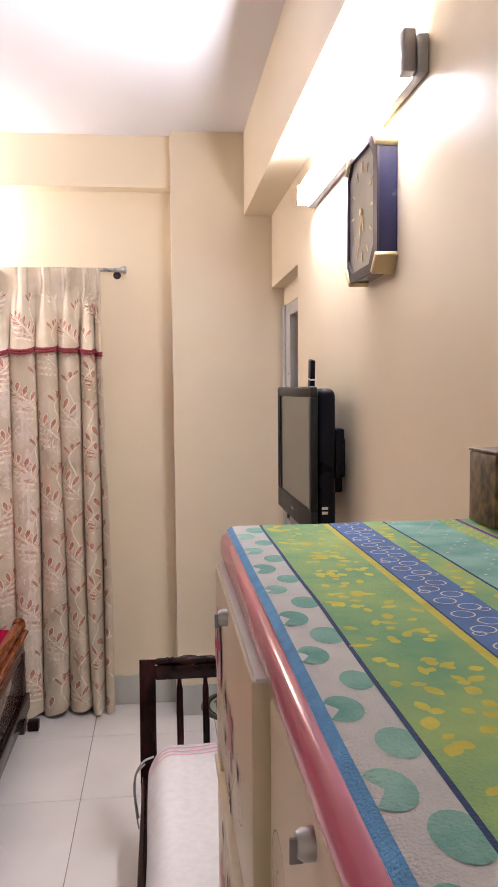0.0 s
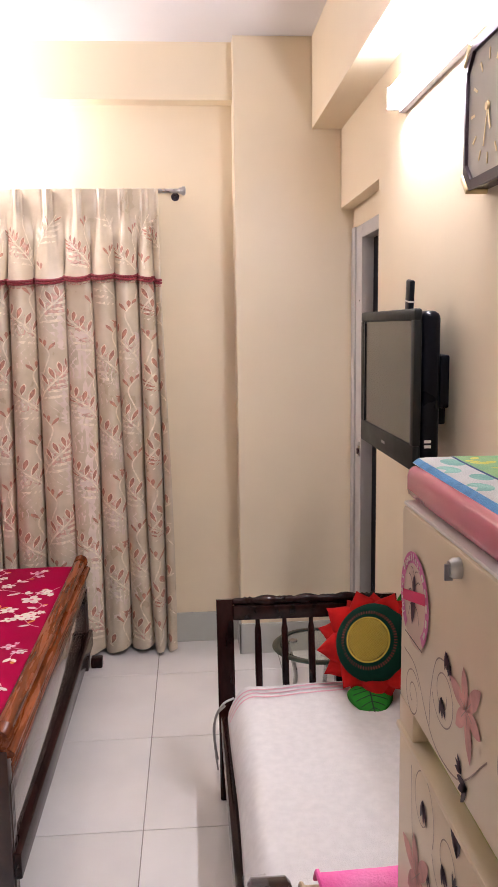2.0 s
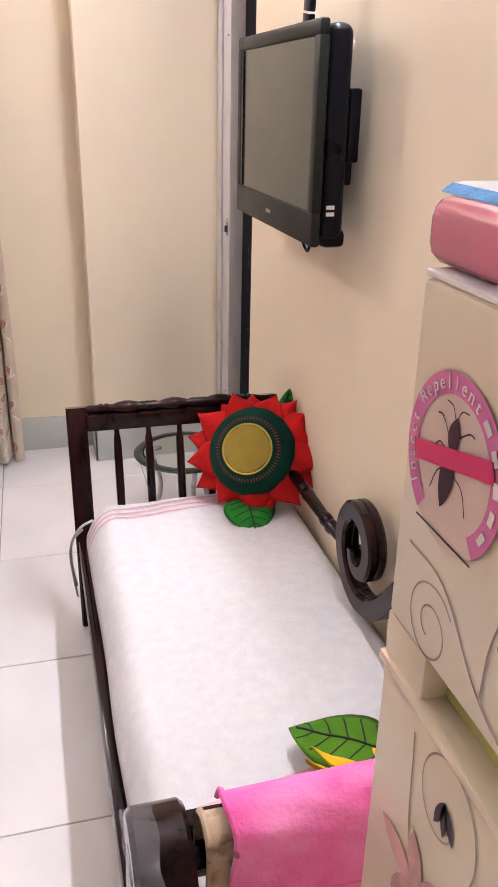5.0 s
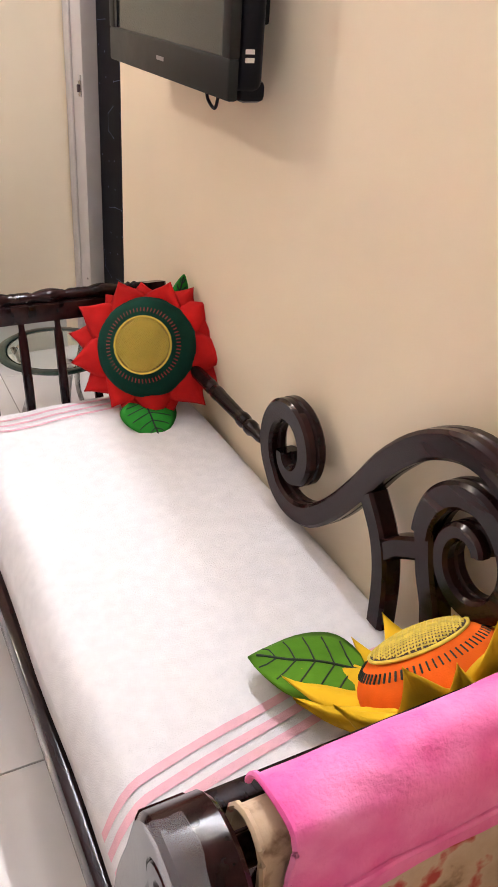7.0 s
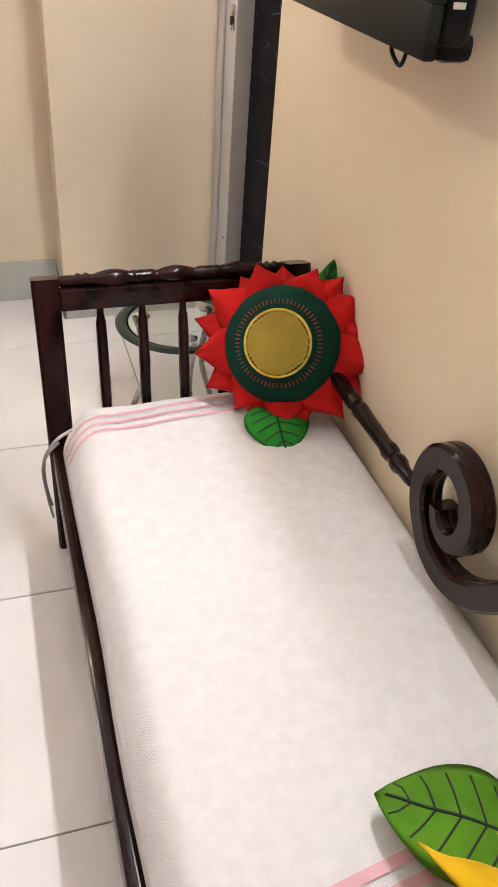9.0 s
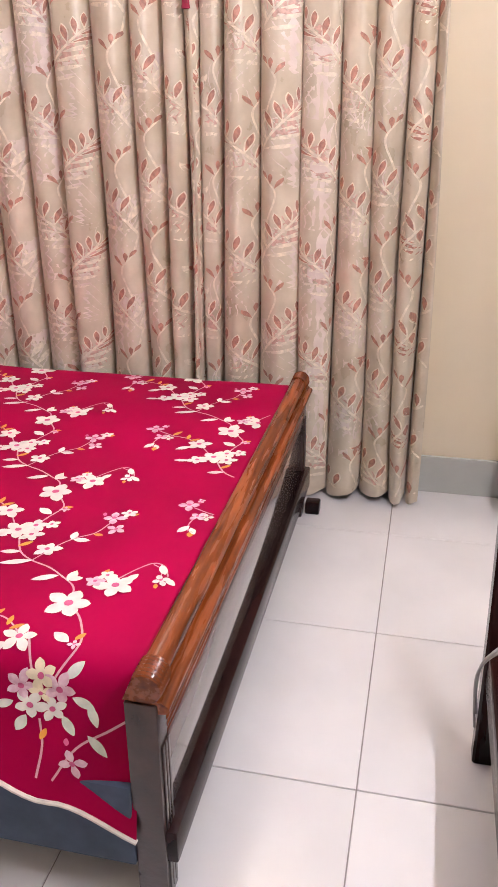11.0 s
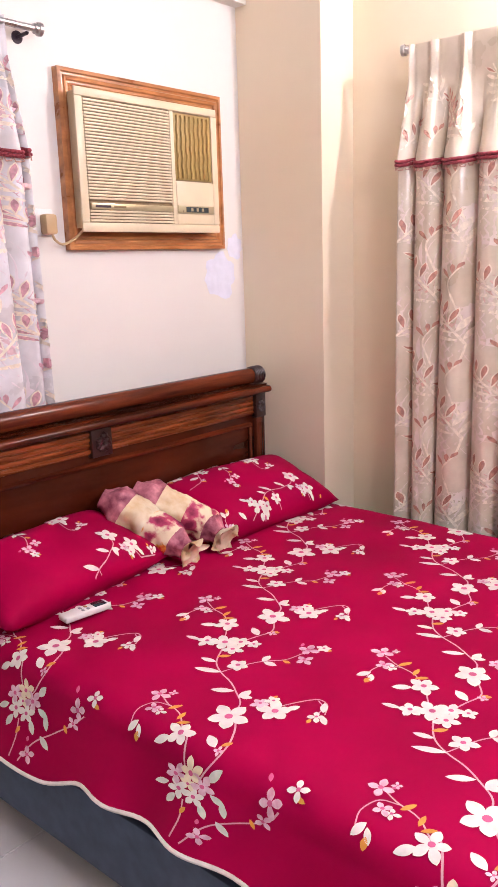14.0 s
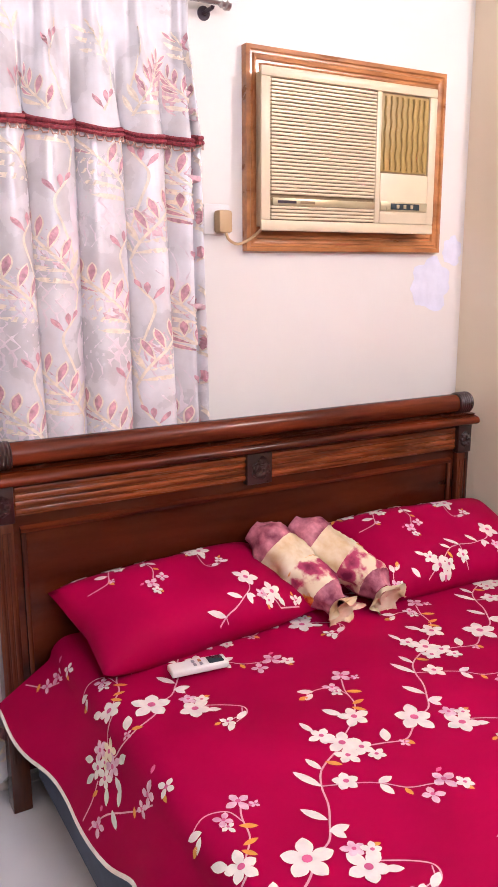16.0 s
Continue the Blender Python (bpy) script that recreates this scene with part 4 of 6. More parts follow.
def curtain(label, to_world, panels, z_top, z_tape, z_trim, z_hem, cloth_mat, leaf_mat, seed, tassel=None):
    """panels: lists of pleat places along the wall. to_world(s, out, z) gives the point."""
    for pi, pleats in enumerate(panels):
        random.seed(seed + pi)
        s0, s1 = pleats[0] - 0.012, pleats[-1] + 0.012
        ob = thing("curtain", to_world((s0 + s1) / 2, 0.0, z_hem), label, "curtain", "curtain panels")
        jig = [random.uniform(0.55, 1.25) for _ in range(len(pleats) + 2)]

        def phase(s):
            for k, (a, b) in enumerate(zip(pleats, pleats[1:])):
                if s <= b:
                    return k + (s - a) / (b - a)
            return len(pleats) - 1 + (s - pleats[-1]) / 0.1

        def out(s, z, layer):
            k = phase(s)
            near = k - round(k)
            j = jig[max(0, min(len(jig) - 1, int(round(k)) + 1))]
            below = min(1.0, max(0.0, (z_tape + 0.02 - z) / 0.30))
            long = min(1.0, max(0.0, (z_tape - z) / 1.2))
            head = math.exp(-(near / 0.10) ** 2) * 0.020 * (0.72 + 0.28 * math.cos(near * 75)) - 0.5 * math.exp(-((abs(near) - 0.17) / 0.04) ** 2) * 0.012
            sway = 0.10 * math.sin(k * 1.7 + z * 1.3 + seed) * long
            w = 1 - 2 * abs(math.sin(math.pi * (near + sway * 0.5))) ** 2.4
            body = (0.046 + 0.018 * long) * j * w * below
            body += 0.007 * below * math.cos(4 * math.pi * near + k * 1.9 + z * 1.1)
            return 0.052 + 0.036 * below + head * (1 - 0.75 * below) + body + (0.010 if layer else 0.0) + 0.006 * noise.noise((s * 4, z * 1.2, seed))

        def omega(s, z):
            # the cloth rolls out over narrow troughs
            k = phase(s)
            i = max(0, min(len(pleats) - 2, int(k)))
            below = min(1.0, max(0.0, (z_tape + 0.02 - z) / 0.30))
            return 0.21 * (pleats[i + 1] - pleats[i]) * math.sin(2 * math.pi * (k - round(k))) * below if 0 < k < len(pleats) - 1 else 0.0

        def side(s, z):
            # the panel widens a little towards the hem
            c = (s0 + s1) / 2
            long = max(0.0, (z_tape - z) / (z_tape - z_hem))
            return s + (0.035 * long * (1 if s > c else -1) * abs(s - c) / ((s1 - s0) / 2) if pi == len(panels) - 1 else 0) + 0.012 * long * math.sin(phase(s) * 2.3 + z * 2) + omega(s, z)

        def bottom(s):
            return z_hem + 0.012 * math.sin(phase(s) * 2 * math.pi) + 0.01 * math.sin(phase(s) * 1.3)

        def trim_z(s):
            k = phase(s)
            return z_trim - 0.010 * math.cos(2 * math.pi * k) - 0.012 * math.sin(k * 0.9)

        def drop_f(s, z, lift=0.0):
            return Vector(to_world(side(s, z), out(s, z, 0) + lift * 1.7, z))

        def val_f(s, z, lift=0.0):
            return Vector(to_world(side(s, z), out(s, z, 1) + lift * 1.7, z))
        nu = 22 * (len(pleats) - 1) + 4
        drop = part("drop", grid(nu, 44, lambda a, b: drop_f(s0 + (s1 - s0) * a, bottom(s0 + (s1 - s0) * a) + (z_tape - bottom(s0 + (s1 - s0) * a)) * b)), cloth_mat, ob, "long pleated satin drop", 180)
        val = part("valance", grid(nu, 20, lambda a, b: val_f(s0 + (s1 - s0) * a, trim_z(s0 + (s1 - s0) * a) + (z_top - trim_z(s0 + (s1 - s0) * a)) * b)), cloth_mat, ob, "pinch-pleated valance with maroon braid edge", 180)
        S = [s0 + (s1 - s0) * k / (nu * 2) for k in range(nu * 2 + 1)]
        part("braid", tube([val_f(s, trim_z(s) + 0.012, 0.003) for s in S], 0.0065, 6), BRAID, val)
        part("braid", tube([val_f(s, trim_z(s) - 0.001, 0.003) for s in S], 0.0065, 6), BRAID, val)
        fr = bmesh.new()
        n = int((s1 - s0) / 0.011)
        for k in range(n):
            s = s0 + (s1 - s0) * (k + 0.5) / n
            tube([val_f(s - 0.005, trim_z(s) - 0.006, 0.004), val_f(s - 0.003, trim_z(s) - 0.018, 0.004), val_f(s + 0.003, trim_z(s) - 0.018, 0.004), val_f(s + 0.005, trim_z(s) - 0.006, 0.004)], 0.0022, 4, fr)
        part("loop_fringe", fr, BRAID_LOOP, val)

        def frond(pr, u, v, s, flip):
            # an upright feathered leaf: cream midrib, rust barbs towards the tip, cream loops below
            turn = lambda d: radians(d) if flip > 0 else radians(180 - d)
            rib = [(0.030, -0.070), (0.018, -0.034), (0.002, 0.002), (-0.016, 0.036), (-0.034, 0.064)]
            pr.blob("tint", u + flip * 0.010 * s, v - 0.030 * s, 0.112 * s, 0.062 * s, turn(117), 0.0006, 9, 0.9, 5)
            pr.line("cream", [(u + flip * x * s, v + z * s) for x, z in rib], 0.0038 * s, 0.0022)
            for q in range(7):
                t = (0.08 + 0.92 * q / 6) * 3.999
                k = int(t)
                bx, bz = (rib[k][n] + (rib[k + 1][n] - rib[k][n]) * (t - k) for n in (0, 1))
                bu, bv = u + flip * bx * s, v + bz * s
                L = (0.026 + 0.022 * math.sin(math.pi * (0.25 + 0.6 * q / 6))) * s
                for side_ in (-1, 1):
                    d = turn(117 + side_ * (50 - 4.0 * q))
                    pr.blob("edge", bu, bv, L * 1.10, 0.0105 * s, d, 0.0009, 6, 1.3)
                    if q > (1 if side_ < 0 else 3):
                        pr.blob("leaf", bu + 0.16 * L * math.cos(d), bv + 0.16 * L * math.sin(d), L * 0.86, 0.0072 * s, d, 0.0016, 6, 1.35)

        def motifs(f, z_lo, z_hi, parent, sc):
            pr = Print(f, lambda u, v: s0 + 0.004 < u < s1 - 0.004 and z_lo + 0.012 < v < z_hi)
            for k in range(len(pleats)):
                a = pleats[k] + random.uniform(-0.016, 0.016)
                z = 1.565 + (0.18 if k % 2 else 0.0) + 0.04 * (k % 3) + 0.36 * 2
                flip = 1 if (k + pi) % 4 else -1
                while z > z_lo - 0.1:
                    pr.blob("pale", a - flip * 0.075, z - 0.215, 0.30, 0.185, radians(66) if flip > 0 else radians(114), 0.0004, 18, 0.9, 11)
                    frond(pr, a, z, sc, flip)
                    pr.line("cream", [(a + flip * 0.040, z - 0.09), (a + flip * 0.030, z - 0.16), (a + flip * 0.010, z - 0.22), (a + flip * 0.020, z - 0.29), (a + flip * 0.034, z - 0.36)], 0.0034, 0.0012)
                    for q in range(3):
                        pr.blob("leaf", a + flip * (0.012 + 0.006 * q), z - 0.205 + 0.016 * q, 0.040 - 0.006 * q, 0.0085, radians(112 - 22 * q) if flip > 0 else radians(68 + 22 * q), 0.0016, 6, 1.5)
                    z -= 0.36
            pr.finish(parent, {"tint": LEAF_TINT if leaf_mat is LEAF_RUST else ROSE_TINT, "pale": SATIN_LEAF if leaf_mat is LEAF_RUST else ROSE_LEAF, "leaf": leaf_mat, "cream": LEAF_CREAM, "edge": LEAF_CREAM}, "woven_leaf_pattern")
        motifs(drop_f, z_hem + 0.02, z_trim - 0.01, drop, 1.3)
        motifs(val_f, z_trim + 0.03, z_tape + 0.02, val, 1.15)
        if tassel and pi == 0:
            p = val_f(s1 - 0.012, trim_z(s1 - 0.012) - 0.012, 0.006)
            bm = tube([p, p + Vector((0.002, 0, -0.05))], 0.002, 5)
            lathe([(0.004, 0.006), (0.009, 0.0), (0.007, -0.008), (0.011, -0.02), (0.015, -0.05), (0.006, -0.052)], Matrix.Translation(p + Vector((0.002, 0, -0.05))), 10, bm)
            part("tassel", bm, TASSEL, ob, "small crimson tassel")


P_LEFT = [-1.655, -1.565, -1.437, -1.29, -1.16, -1.007, -0.872, -0.775, -0.722]
P_RIGHT = [-0.708, -0.66, -0.554, -0.413, -0.273, -0.165, -0.052, 0.05, 0.098]
curtain("beige satin curtain woven with rust leaf fronds", lambda s, o, z: (s, 4.49 - 0.03 - 0.02 - o, z), [P_LEFT, P_RIGHT], 2.292, 2.155, 1.868, 0.022, SATIN, LEAF_RUST, 21, True)
curtain("pale pink satin curtain woven with rose leaf fronds", lambda s, o, z: (X0 + 0.006 + 0.80 * o, s, z), [[1.90 + 0.128 * k for k in range(10)] + [3.070]], 2.285, 2.15, 1.885, 0.10, SATIN_PALE, LEAF_ROSE, 33)


def rod(name, p0, p1, brackets, wall_dir, label):
    ob = thing(name, tuple((Vector(p0) + Vector(p1)) / 2), label, "curtain rod")
    part("pole", tube([p0, p1], 0.011, 12), STEEL, ob)
    d = (Vector(p1) - Vector(p0)).normalized()
    for p, s in ((Vector(p0), -1), (Vector(p1), 1)):
        m = Matrix.Translation(p) @ (d * s).to_track_quat("Z", "Y").to_matrix().to_4x4()
        part("finial", lathe([(0.012, -0.008), (0.016, -0.004), (0.016, 0.006), (0.021, 0.010), (0.021, 0.022), (0.014, 0.026)], m, 16), STEEL, ob, "round steel end knob")
    for b in brackets:
        q = Vector(b)
        w = Vector(wall_dir)
        bm = tube([q + Vector((0, 0, -0.014)), q + w * 0.03 + Vector((0, 0, -0.018)), q + w + Vector((0, 0, -0.02))], 0.006, 8)
        lathe([(0.02, 0), (0.02, 0.004)], Matrix.Translation(q + w * 0.93 + Vector((0, 0, -0.02))) @ w.to_track_quat("Z", "Y").to_matrix().to_4x4(), 14, bm)
        part("bracket", bm, INK, ob, "dark wall bracket")


rod("curtain_rod", (-1.69, 4.408, 2.287), (0.215, 4.408, 2.287), [(-1.67, 4.408, 2.287), (0.19, 4.408, 2.287)], (0, 0.052, 0), "brushed steel curtain rod with round end knobs")
rod("curtain_rod", (X0 + 0.06, 1.85, 2.268), (X0 + 0.06, 3.19, 2.268), [(X0 + 0.06, 3.16, 2.268)], (-0.06, 0, 0), "brushed steel curtain rod beside the air conditioner")

# ---- window air conditioner ----
ac = thing("air_conditioner", (X0, 3.69, 1.88), "aged cream window air conditioner in a brown wooden wall frame", "air conditioner")
AY0, AY1, AZ0, AZ1 = 3.287, 4.09, 1.58, 2.18


def frame_side(a, b, horizontal, sign):
    """One mitred side of the stepped wooden frame."""
    prof = [(0.0, 0.0), (0.0, 0.028), (0.012, 0.030), (0.016, 0.024), (0.022, 0.024), (0.026, 0.029), (0.036, 0.027), (0.040, 0.020), (0.046, 0.020), (0.050, 0.024), (0.060, 0.020), (0.064, 0.012), (0.078, 0.010), (0.078, 0.0)]
    bm = bmesh.new()
    ends = []
    for e in (0, 1):
        ring = []
        for w, o in prof:
            if horizontal:
                y = (AY0 + w) if e == 0 else (AY1 - w)
                z = (AZ0 + w) if sign < 0 else (AZ1 - w)
            else:
                z = (AZ0 + w) if e == 0 else (AZ1 - w)
                y = (AY0 + w) if sign < 0 else (AY1 - w)
            ring.append(bm.verts.new((X0 + o, y, z)))
        ends.append(ring)
    n = len(prof)
    for k in range(n):
        bm.faces.new((ends[0][k], ends[0][(k + 1) % n], ends[1][(k + 1) % n], ends[1][k]))
    bm.faces.new(ends[0][::-1])
    bm.faces.new(ends[1])
    return bm


for hz, sg in ((True, -1), (True, 1), (False, -1), (False, 1)):
    part("wooden_frame", frame_side(0, 0, hz, sg), FRAME_WOOD, ac, "stepped orange-brown wooden moulding")
# ink-dark sheet paints the shade between frame and body
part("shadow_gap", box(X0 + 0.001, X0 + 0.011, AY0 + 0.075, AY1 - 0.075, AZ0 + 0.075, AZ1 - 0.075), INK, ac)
AXF = -2.310
bm = box(X0 + 0.012, AXF - 0.014, 3.322, 3.992, 1.655, 2.105, 0.006)
part("body", bm, AC_CREAM, ac)
front = part("front_frame", box(AXF - 0.0135, AXF - 0.004, 3.305, 4.0, 1.640, 1.672, 0.004), AC_CREAM, ac)
part("front_frame", box(AXF - 0.0135, AXF - 0.004, 3.305, 4.0, 2.083, 2.112, 0.004), AC_CREAM, ac)
for a, b in ((3.305, 3.338), (3.968, 4.0), (3.742, 3.762)):
    part("front_frame", box(AXF - 0.0135, AXF - 0.004, a, b, 1.672, 2.083, 0.003), AC_CREAM, ac)
part("control_panel", box(AXF - 0.0135, AXF - 0.003, 3.762, 3.968, 1.672, 1.832, 0.003), AC_CREAM, ac)
# shade behind the slats is put into this sheet's brown
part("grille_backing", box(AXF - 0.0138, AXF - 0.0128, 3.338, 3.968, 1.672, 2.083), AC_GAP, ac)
n = 38
first = part("slat", box(AXF - 0.012, AXF - 0.003, 3.339, 3.741, 1.6745, 1.6826, 0.002, None, 1), AC_CREAM, front)
share(first, front, [(0, 0, k * (2.081 - 1.6745) / n) for k in range(1, n) if not 3.5 < k < 6.5])
part("louvre_backing", box(AXF - 0.0125, AXF - 0.0095, 3.764, 3.966, 1.838, 2.078, 0.001), AC_LOUVRE, ac, "mustard air outlet")
bm = tube(smooth_path([(AXF - 0.006, 3.78 + 0.0020 * math.sin(k * 1.3), 1.842 + 0.0135 * k) for k in range(18)], 3), 0.0045, 6)
vane = part("vane", bm, AC_LOUVRE, ac)
share(vane, ac, [(0, 0.0238 * k, 0) for k in range(1, 8)])
part("name_strip", box(AXF - 0.012, AXF - 0.001, 3.345, 3.741, 1.716, 1.738, 0.001), AC_STRIP, ac, "pale gilt strip with worn dark lettering bars")
for a, b in ((3.362, 3.430), (3.446, 3.50)):
    part("lettering_bar", box(AXF - 0.0012, AXF + 0.0004, a, b, 1.723, 1.731), INK if a < 3.4 else AC_GAP, ac)
part("control_strip", box(AXF - 0.004, AXF + 0.0006, 3.764, 3.966, 1.712, 1.742, 0.001), AC_STRIP, ac)
part("display", box(AXF - 0.002, AXF + 0.0025, 3.806, 3.93, 1.717, 1.737, 0.001), DISPLAY, ac, "small dark control window")
for k in range(3):
    part("switch", box(AXF + 0.001, AXF + 0.004, 3.83 + 0.03 * k, 3.842 + 0.03 * k, 1.721, 1.733, 0.001), AC_STRIP, ac)

socket = thing("wall_socket", (X0, 3.19, 1.67), "white wall socket with a tan plug and cable", "socket")
part("plate", box(X0 + 0.0005, X0 + 0.010, 3.147, 3.237, 1.628, 1.718, 0.004), WHITE_PL, socket)
part("plug", box(X0 + 0.010, X0 + 0.052, 3.178, 3.226, 1.632, 1.70, 0.010), TAN_PL, socket, "tan moulded plug")
part("cable", tube(smooth_path([(X0 + 0.04, 3.205, 1.636), (X0 + 0.045, 3.215, 1.612), (X0 + 0.04, 3.25, 1.60), (X0 + 0.05, 3.29, 1.618), (X0 + 0.075, 3.325, 1.655)]), 0.0045), TAN_PL, socket, "pale tan cable")


# ---- daybed ----
day = thing("daybed", (0.64, 2.38, 0), "glossy blackish-brown wooden daybed with scrolled back", "daybed")
DX0, DX1 = 0.312, 0.95


def end_panel(sign, ybase, ytop, lift=0.0):
    """sign 1: the far end; -1: the near end, whose posts curl outwards."""
    pts = [(ybase, 0.0), (ybase + 0.1 * (ytop - ybase), 0.18), (ybase + 0.25 * (ytop - ybase), 0.36), (ybase + 0.62 * (ytop - ybase), 0.56), (ytop, 0.69 + lift)]
    if sign < 0:
        pts = pts[:3] + [(1.640, 0.54), (1.598, 0.655), (1.569, 0.738)]
    path = [Vector((p.x, p.y)) for p in smooth_path([(a, b, 0) for a, b in pts])]
    for x in (DX0, DX1 - 0.058):
        part("post", ribbon(path, lambda t: 0.05 + 0.012 * t, x, x + 0.058), EBONY_V, day)
        if sign < 0:
            curl = []
            for q in range(34):
                a = radians(-12 + 15 * q)
                r = 0.056 - 0.040 * (q / 33) ** 1.3
                curl.append(Vector((1.512 + r * math.cos(a), 0.738 + r * math.sin(a))))
            part("post_curl", ribbon(curl, lambda t: 0.046 - 0.026 * t, x - 0.004, x + 0.062), EBONY_V, day, "rounded outward scroll")
    yr = ytop
    part("flat_rail", box(DX0 + 0.058, DX1 - 0.058, yr - 0.034, yr - 0.008, 0.622 + lift, 0.672 + lift, 0.005), EBONY, day)
    prof = [(0.010, 0)]
    L = DX1 - DX0 - 0.116
    for k in range(1, 60):
        t = k / 60
        r = 0.0125
        for c in (0.10, 0.36, 0.64, 0.90):
            d = abs(t - c)
            if d < 0.05:
                r = 0.012 + 0.0045 * abs(math.sin((t - c) / 0.05 * math.pi * 1.5))
        for c in (0.23, 0.50, 0.77):
            d = abs(t - c)
            if d < 0.085:
                r = 0.0115 + 0.009 * math.cos(d / 0.085 * math.pi / 2)
        prof.append((r, L * t))
    prof.append((0.010, L))
    if sign < 0:
        part("flat_rail", box(DX0 + 0.058, DX1 - 0.058, 1.584, 1.612, 0.690, 0.718, 0.006), EBONY, day)
        part("curl_rail", tube([(DX0 + 0.058, 1.518, 0.748), (DX1 - 0.058, 1.518, 0.748)], 0.016, 14), EBONY, day)
    else:
        part("turned_rail", lathe(prof, Matrix.Translation((DX0 + 0.058, yr - 0.008 * sign, 0.683 + lift)) @ Matrix.Rotation(radians(90), 4, "Y"), 14), EBONY, day, "turned decorative top rail")
    low = ybase + 0.2 * (ytop - ybase)
    part("lower_rail", box(DX0 + 0.058, DX1 - 0.058, low - 0.014, low + 0.014, 0.26, 0.31, 0.004), EBONY, day)
    for k in range(6):
        x = 0.456 + 0.0945 * k
        if x > DX1 - 0.07:
            break
        a, b = Vector((x, low, 0.31)), Vector((x, yr - 0.02, 0.624 + lift))
        bm = tube([a + (b - a) * q / 16 for q in range(17)], lambda t: 0.0105 + 0.0022 * math.sin(math.pi * t) - (0.003 if t > 0.93 else 0), 10)
        part("spindle", bm, EBONY_V, day)


end_panel(1, 3.035, 3.13)
end_panel(-1, 1.70, 1.60, 0.025)
part("front_rail", box(DX0 + 0.006, DX0 + 0.034, 1.72, 3.01, 0.235, 0.315, 0.006), EBONY, day, "glossy dark front rail")
part("back_rail", box(DX1 - 0.04, DX1 - 0.012, 1.72, 3.01, 0.235, 0.315, 0.006), EBONY, day)
part("seat_deck", box(DX0 + 0.036, DX1 - 0.042, 1.71, 3.03, 0.225, 0.262, 0.003), EBONY, day)

# scrolled back
BXA, BXB = 0.900, 0.945
tail = [(2.41, 0.53), (2.352, 0.496), (2.295, 0.484), (2.225, 0.508), (2.152, 0.575), (2.085, 0.662), (2.028, 0.748), (1.964, 0.818), (1.902, 0.860), (1.839, 0.880), (1.77, 0.870), (1.71, 0.825), (1.66, 0.75), (1.64, 0.66)]


def flat(pts, n=6):
    return [Vector((p.x, p.y)) for p in smooth_path([(a, b, 0) for a, b in pts], n)]


spiral = []
for k in range(40):
    t = 1 - k / 39
    a = radians(-50 + 385 * t)
    r = 0.104 - 0.070 * t ** 1.25
    spiral.append((2.322 + r * math.cos(a) * 0.92, 0.606 + r * math.sin(a)))
main = spiral + tail[1:]
part("back_scroll", ribbon(flat(main, 3), lambda t: 0.030 + 0.018 * min(1, t * 3.0), BXA, BXB, None, 0.004), EBONY, day, "carved S-shaped back scroll")
big = []
for k in range(40):
    t = k / 39
    a = radians(490 - 500 * t)
    r = 0.03 + 0.085 * t ** 0.8
    big.append((1.800 + r * math.cos(a) * 0.92, 0.712 + r * math.sin(a)))
part("back_scroll", ribbon(flat(big, 2), lambda t: 0.026 + 0.022 * t, BXA, BXB, None, 0.004), EBONY, day, "inner curled back scroll")
part("back_brace", ribbon(flat([(2.055, 0.672), (2.010, 0.615), (1.985, 0.547), (1.975, 0.45), (1.972, 0.30)]), 0.042, BXA + 0.002, BXB - 0.002), EBONY, day)
part("back_brace", ribbon(flat([(1.990, 0.590), (1.965, 0.618), (1.935, 0.640), (1.900, 0.662)]), 0.040, BXA + 0.004, BXB - 0.004), EBONY, day)
part("back_brace", ribbon(flat([(1.902, 0.700), (1.880, 0.630), (1.850, 0.560), (1.832, 0.44), (1.828, 0.30)]), 0.046, BXA + 0.003, BXB - 0.003), EBONY, day)
prof = [(0.010, 0)]
for k in range(1, 50):
    t = k / 50
    r = 0.0125 + 0.005 * math.sin(math.pi * t)
    for c in (0.12, 0.40, 0.80):
        if abs(t - c) < 0.045:
            r = 0.014 + 0.005 * abs(math.sin((t - c) / 0.045 * math.pi * 1.5))
    prof.append((r, 0.64 * t))
prof.append((0.010, 0.64))
part("turned_back_rail", lathe(prof, Matrix.Translation((0.922, 2.455, 0.556)) @ Matrix.Rotation(radians(-90), 4, "X"), 14), EBONY, day, "turned back rail")

solid("seat_cushion", box(0.40, DX1 - 0.045, 1.77, 3.0, 0.263, 0.372, 0.03, None, 4), NAVY, "flat seat cushion under the white blanket", "cushion")

# ---- white blanket ----
blanket = thing("blanket", (0.64, 2.4, 0.4), "white fleece blanket with pink end stripes", "blanket")
WX0, WX1, WY0, WY1, WZ = 0.346, 0.960, 1.72, 3.045, 0.424


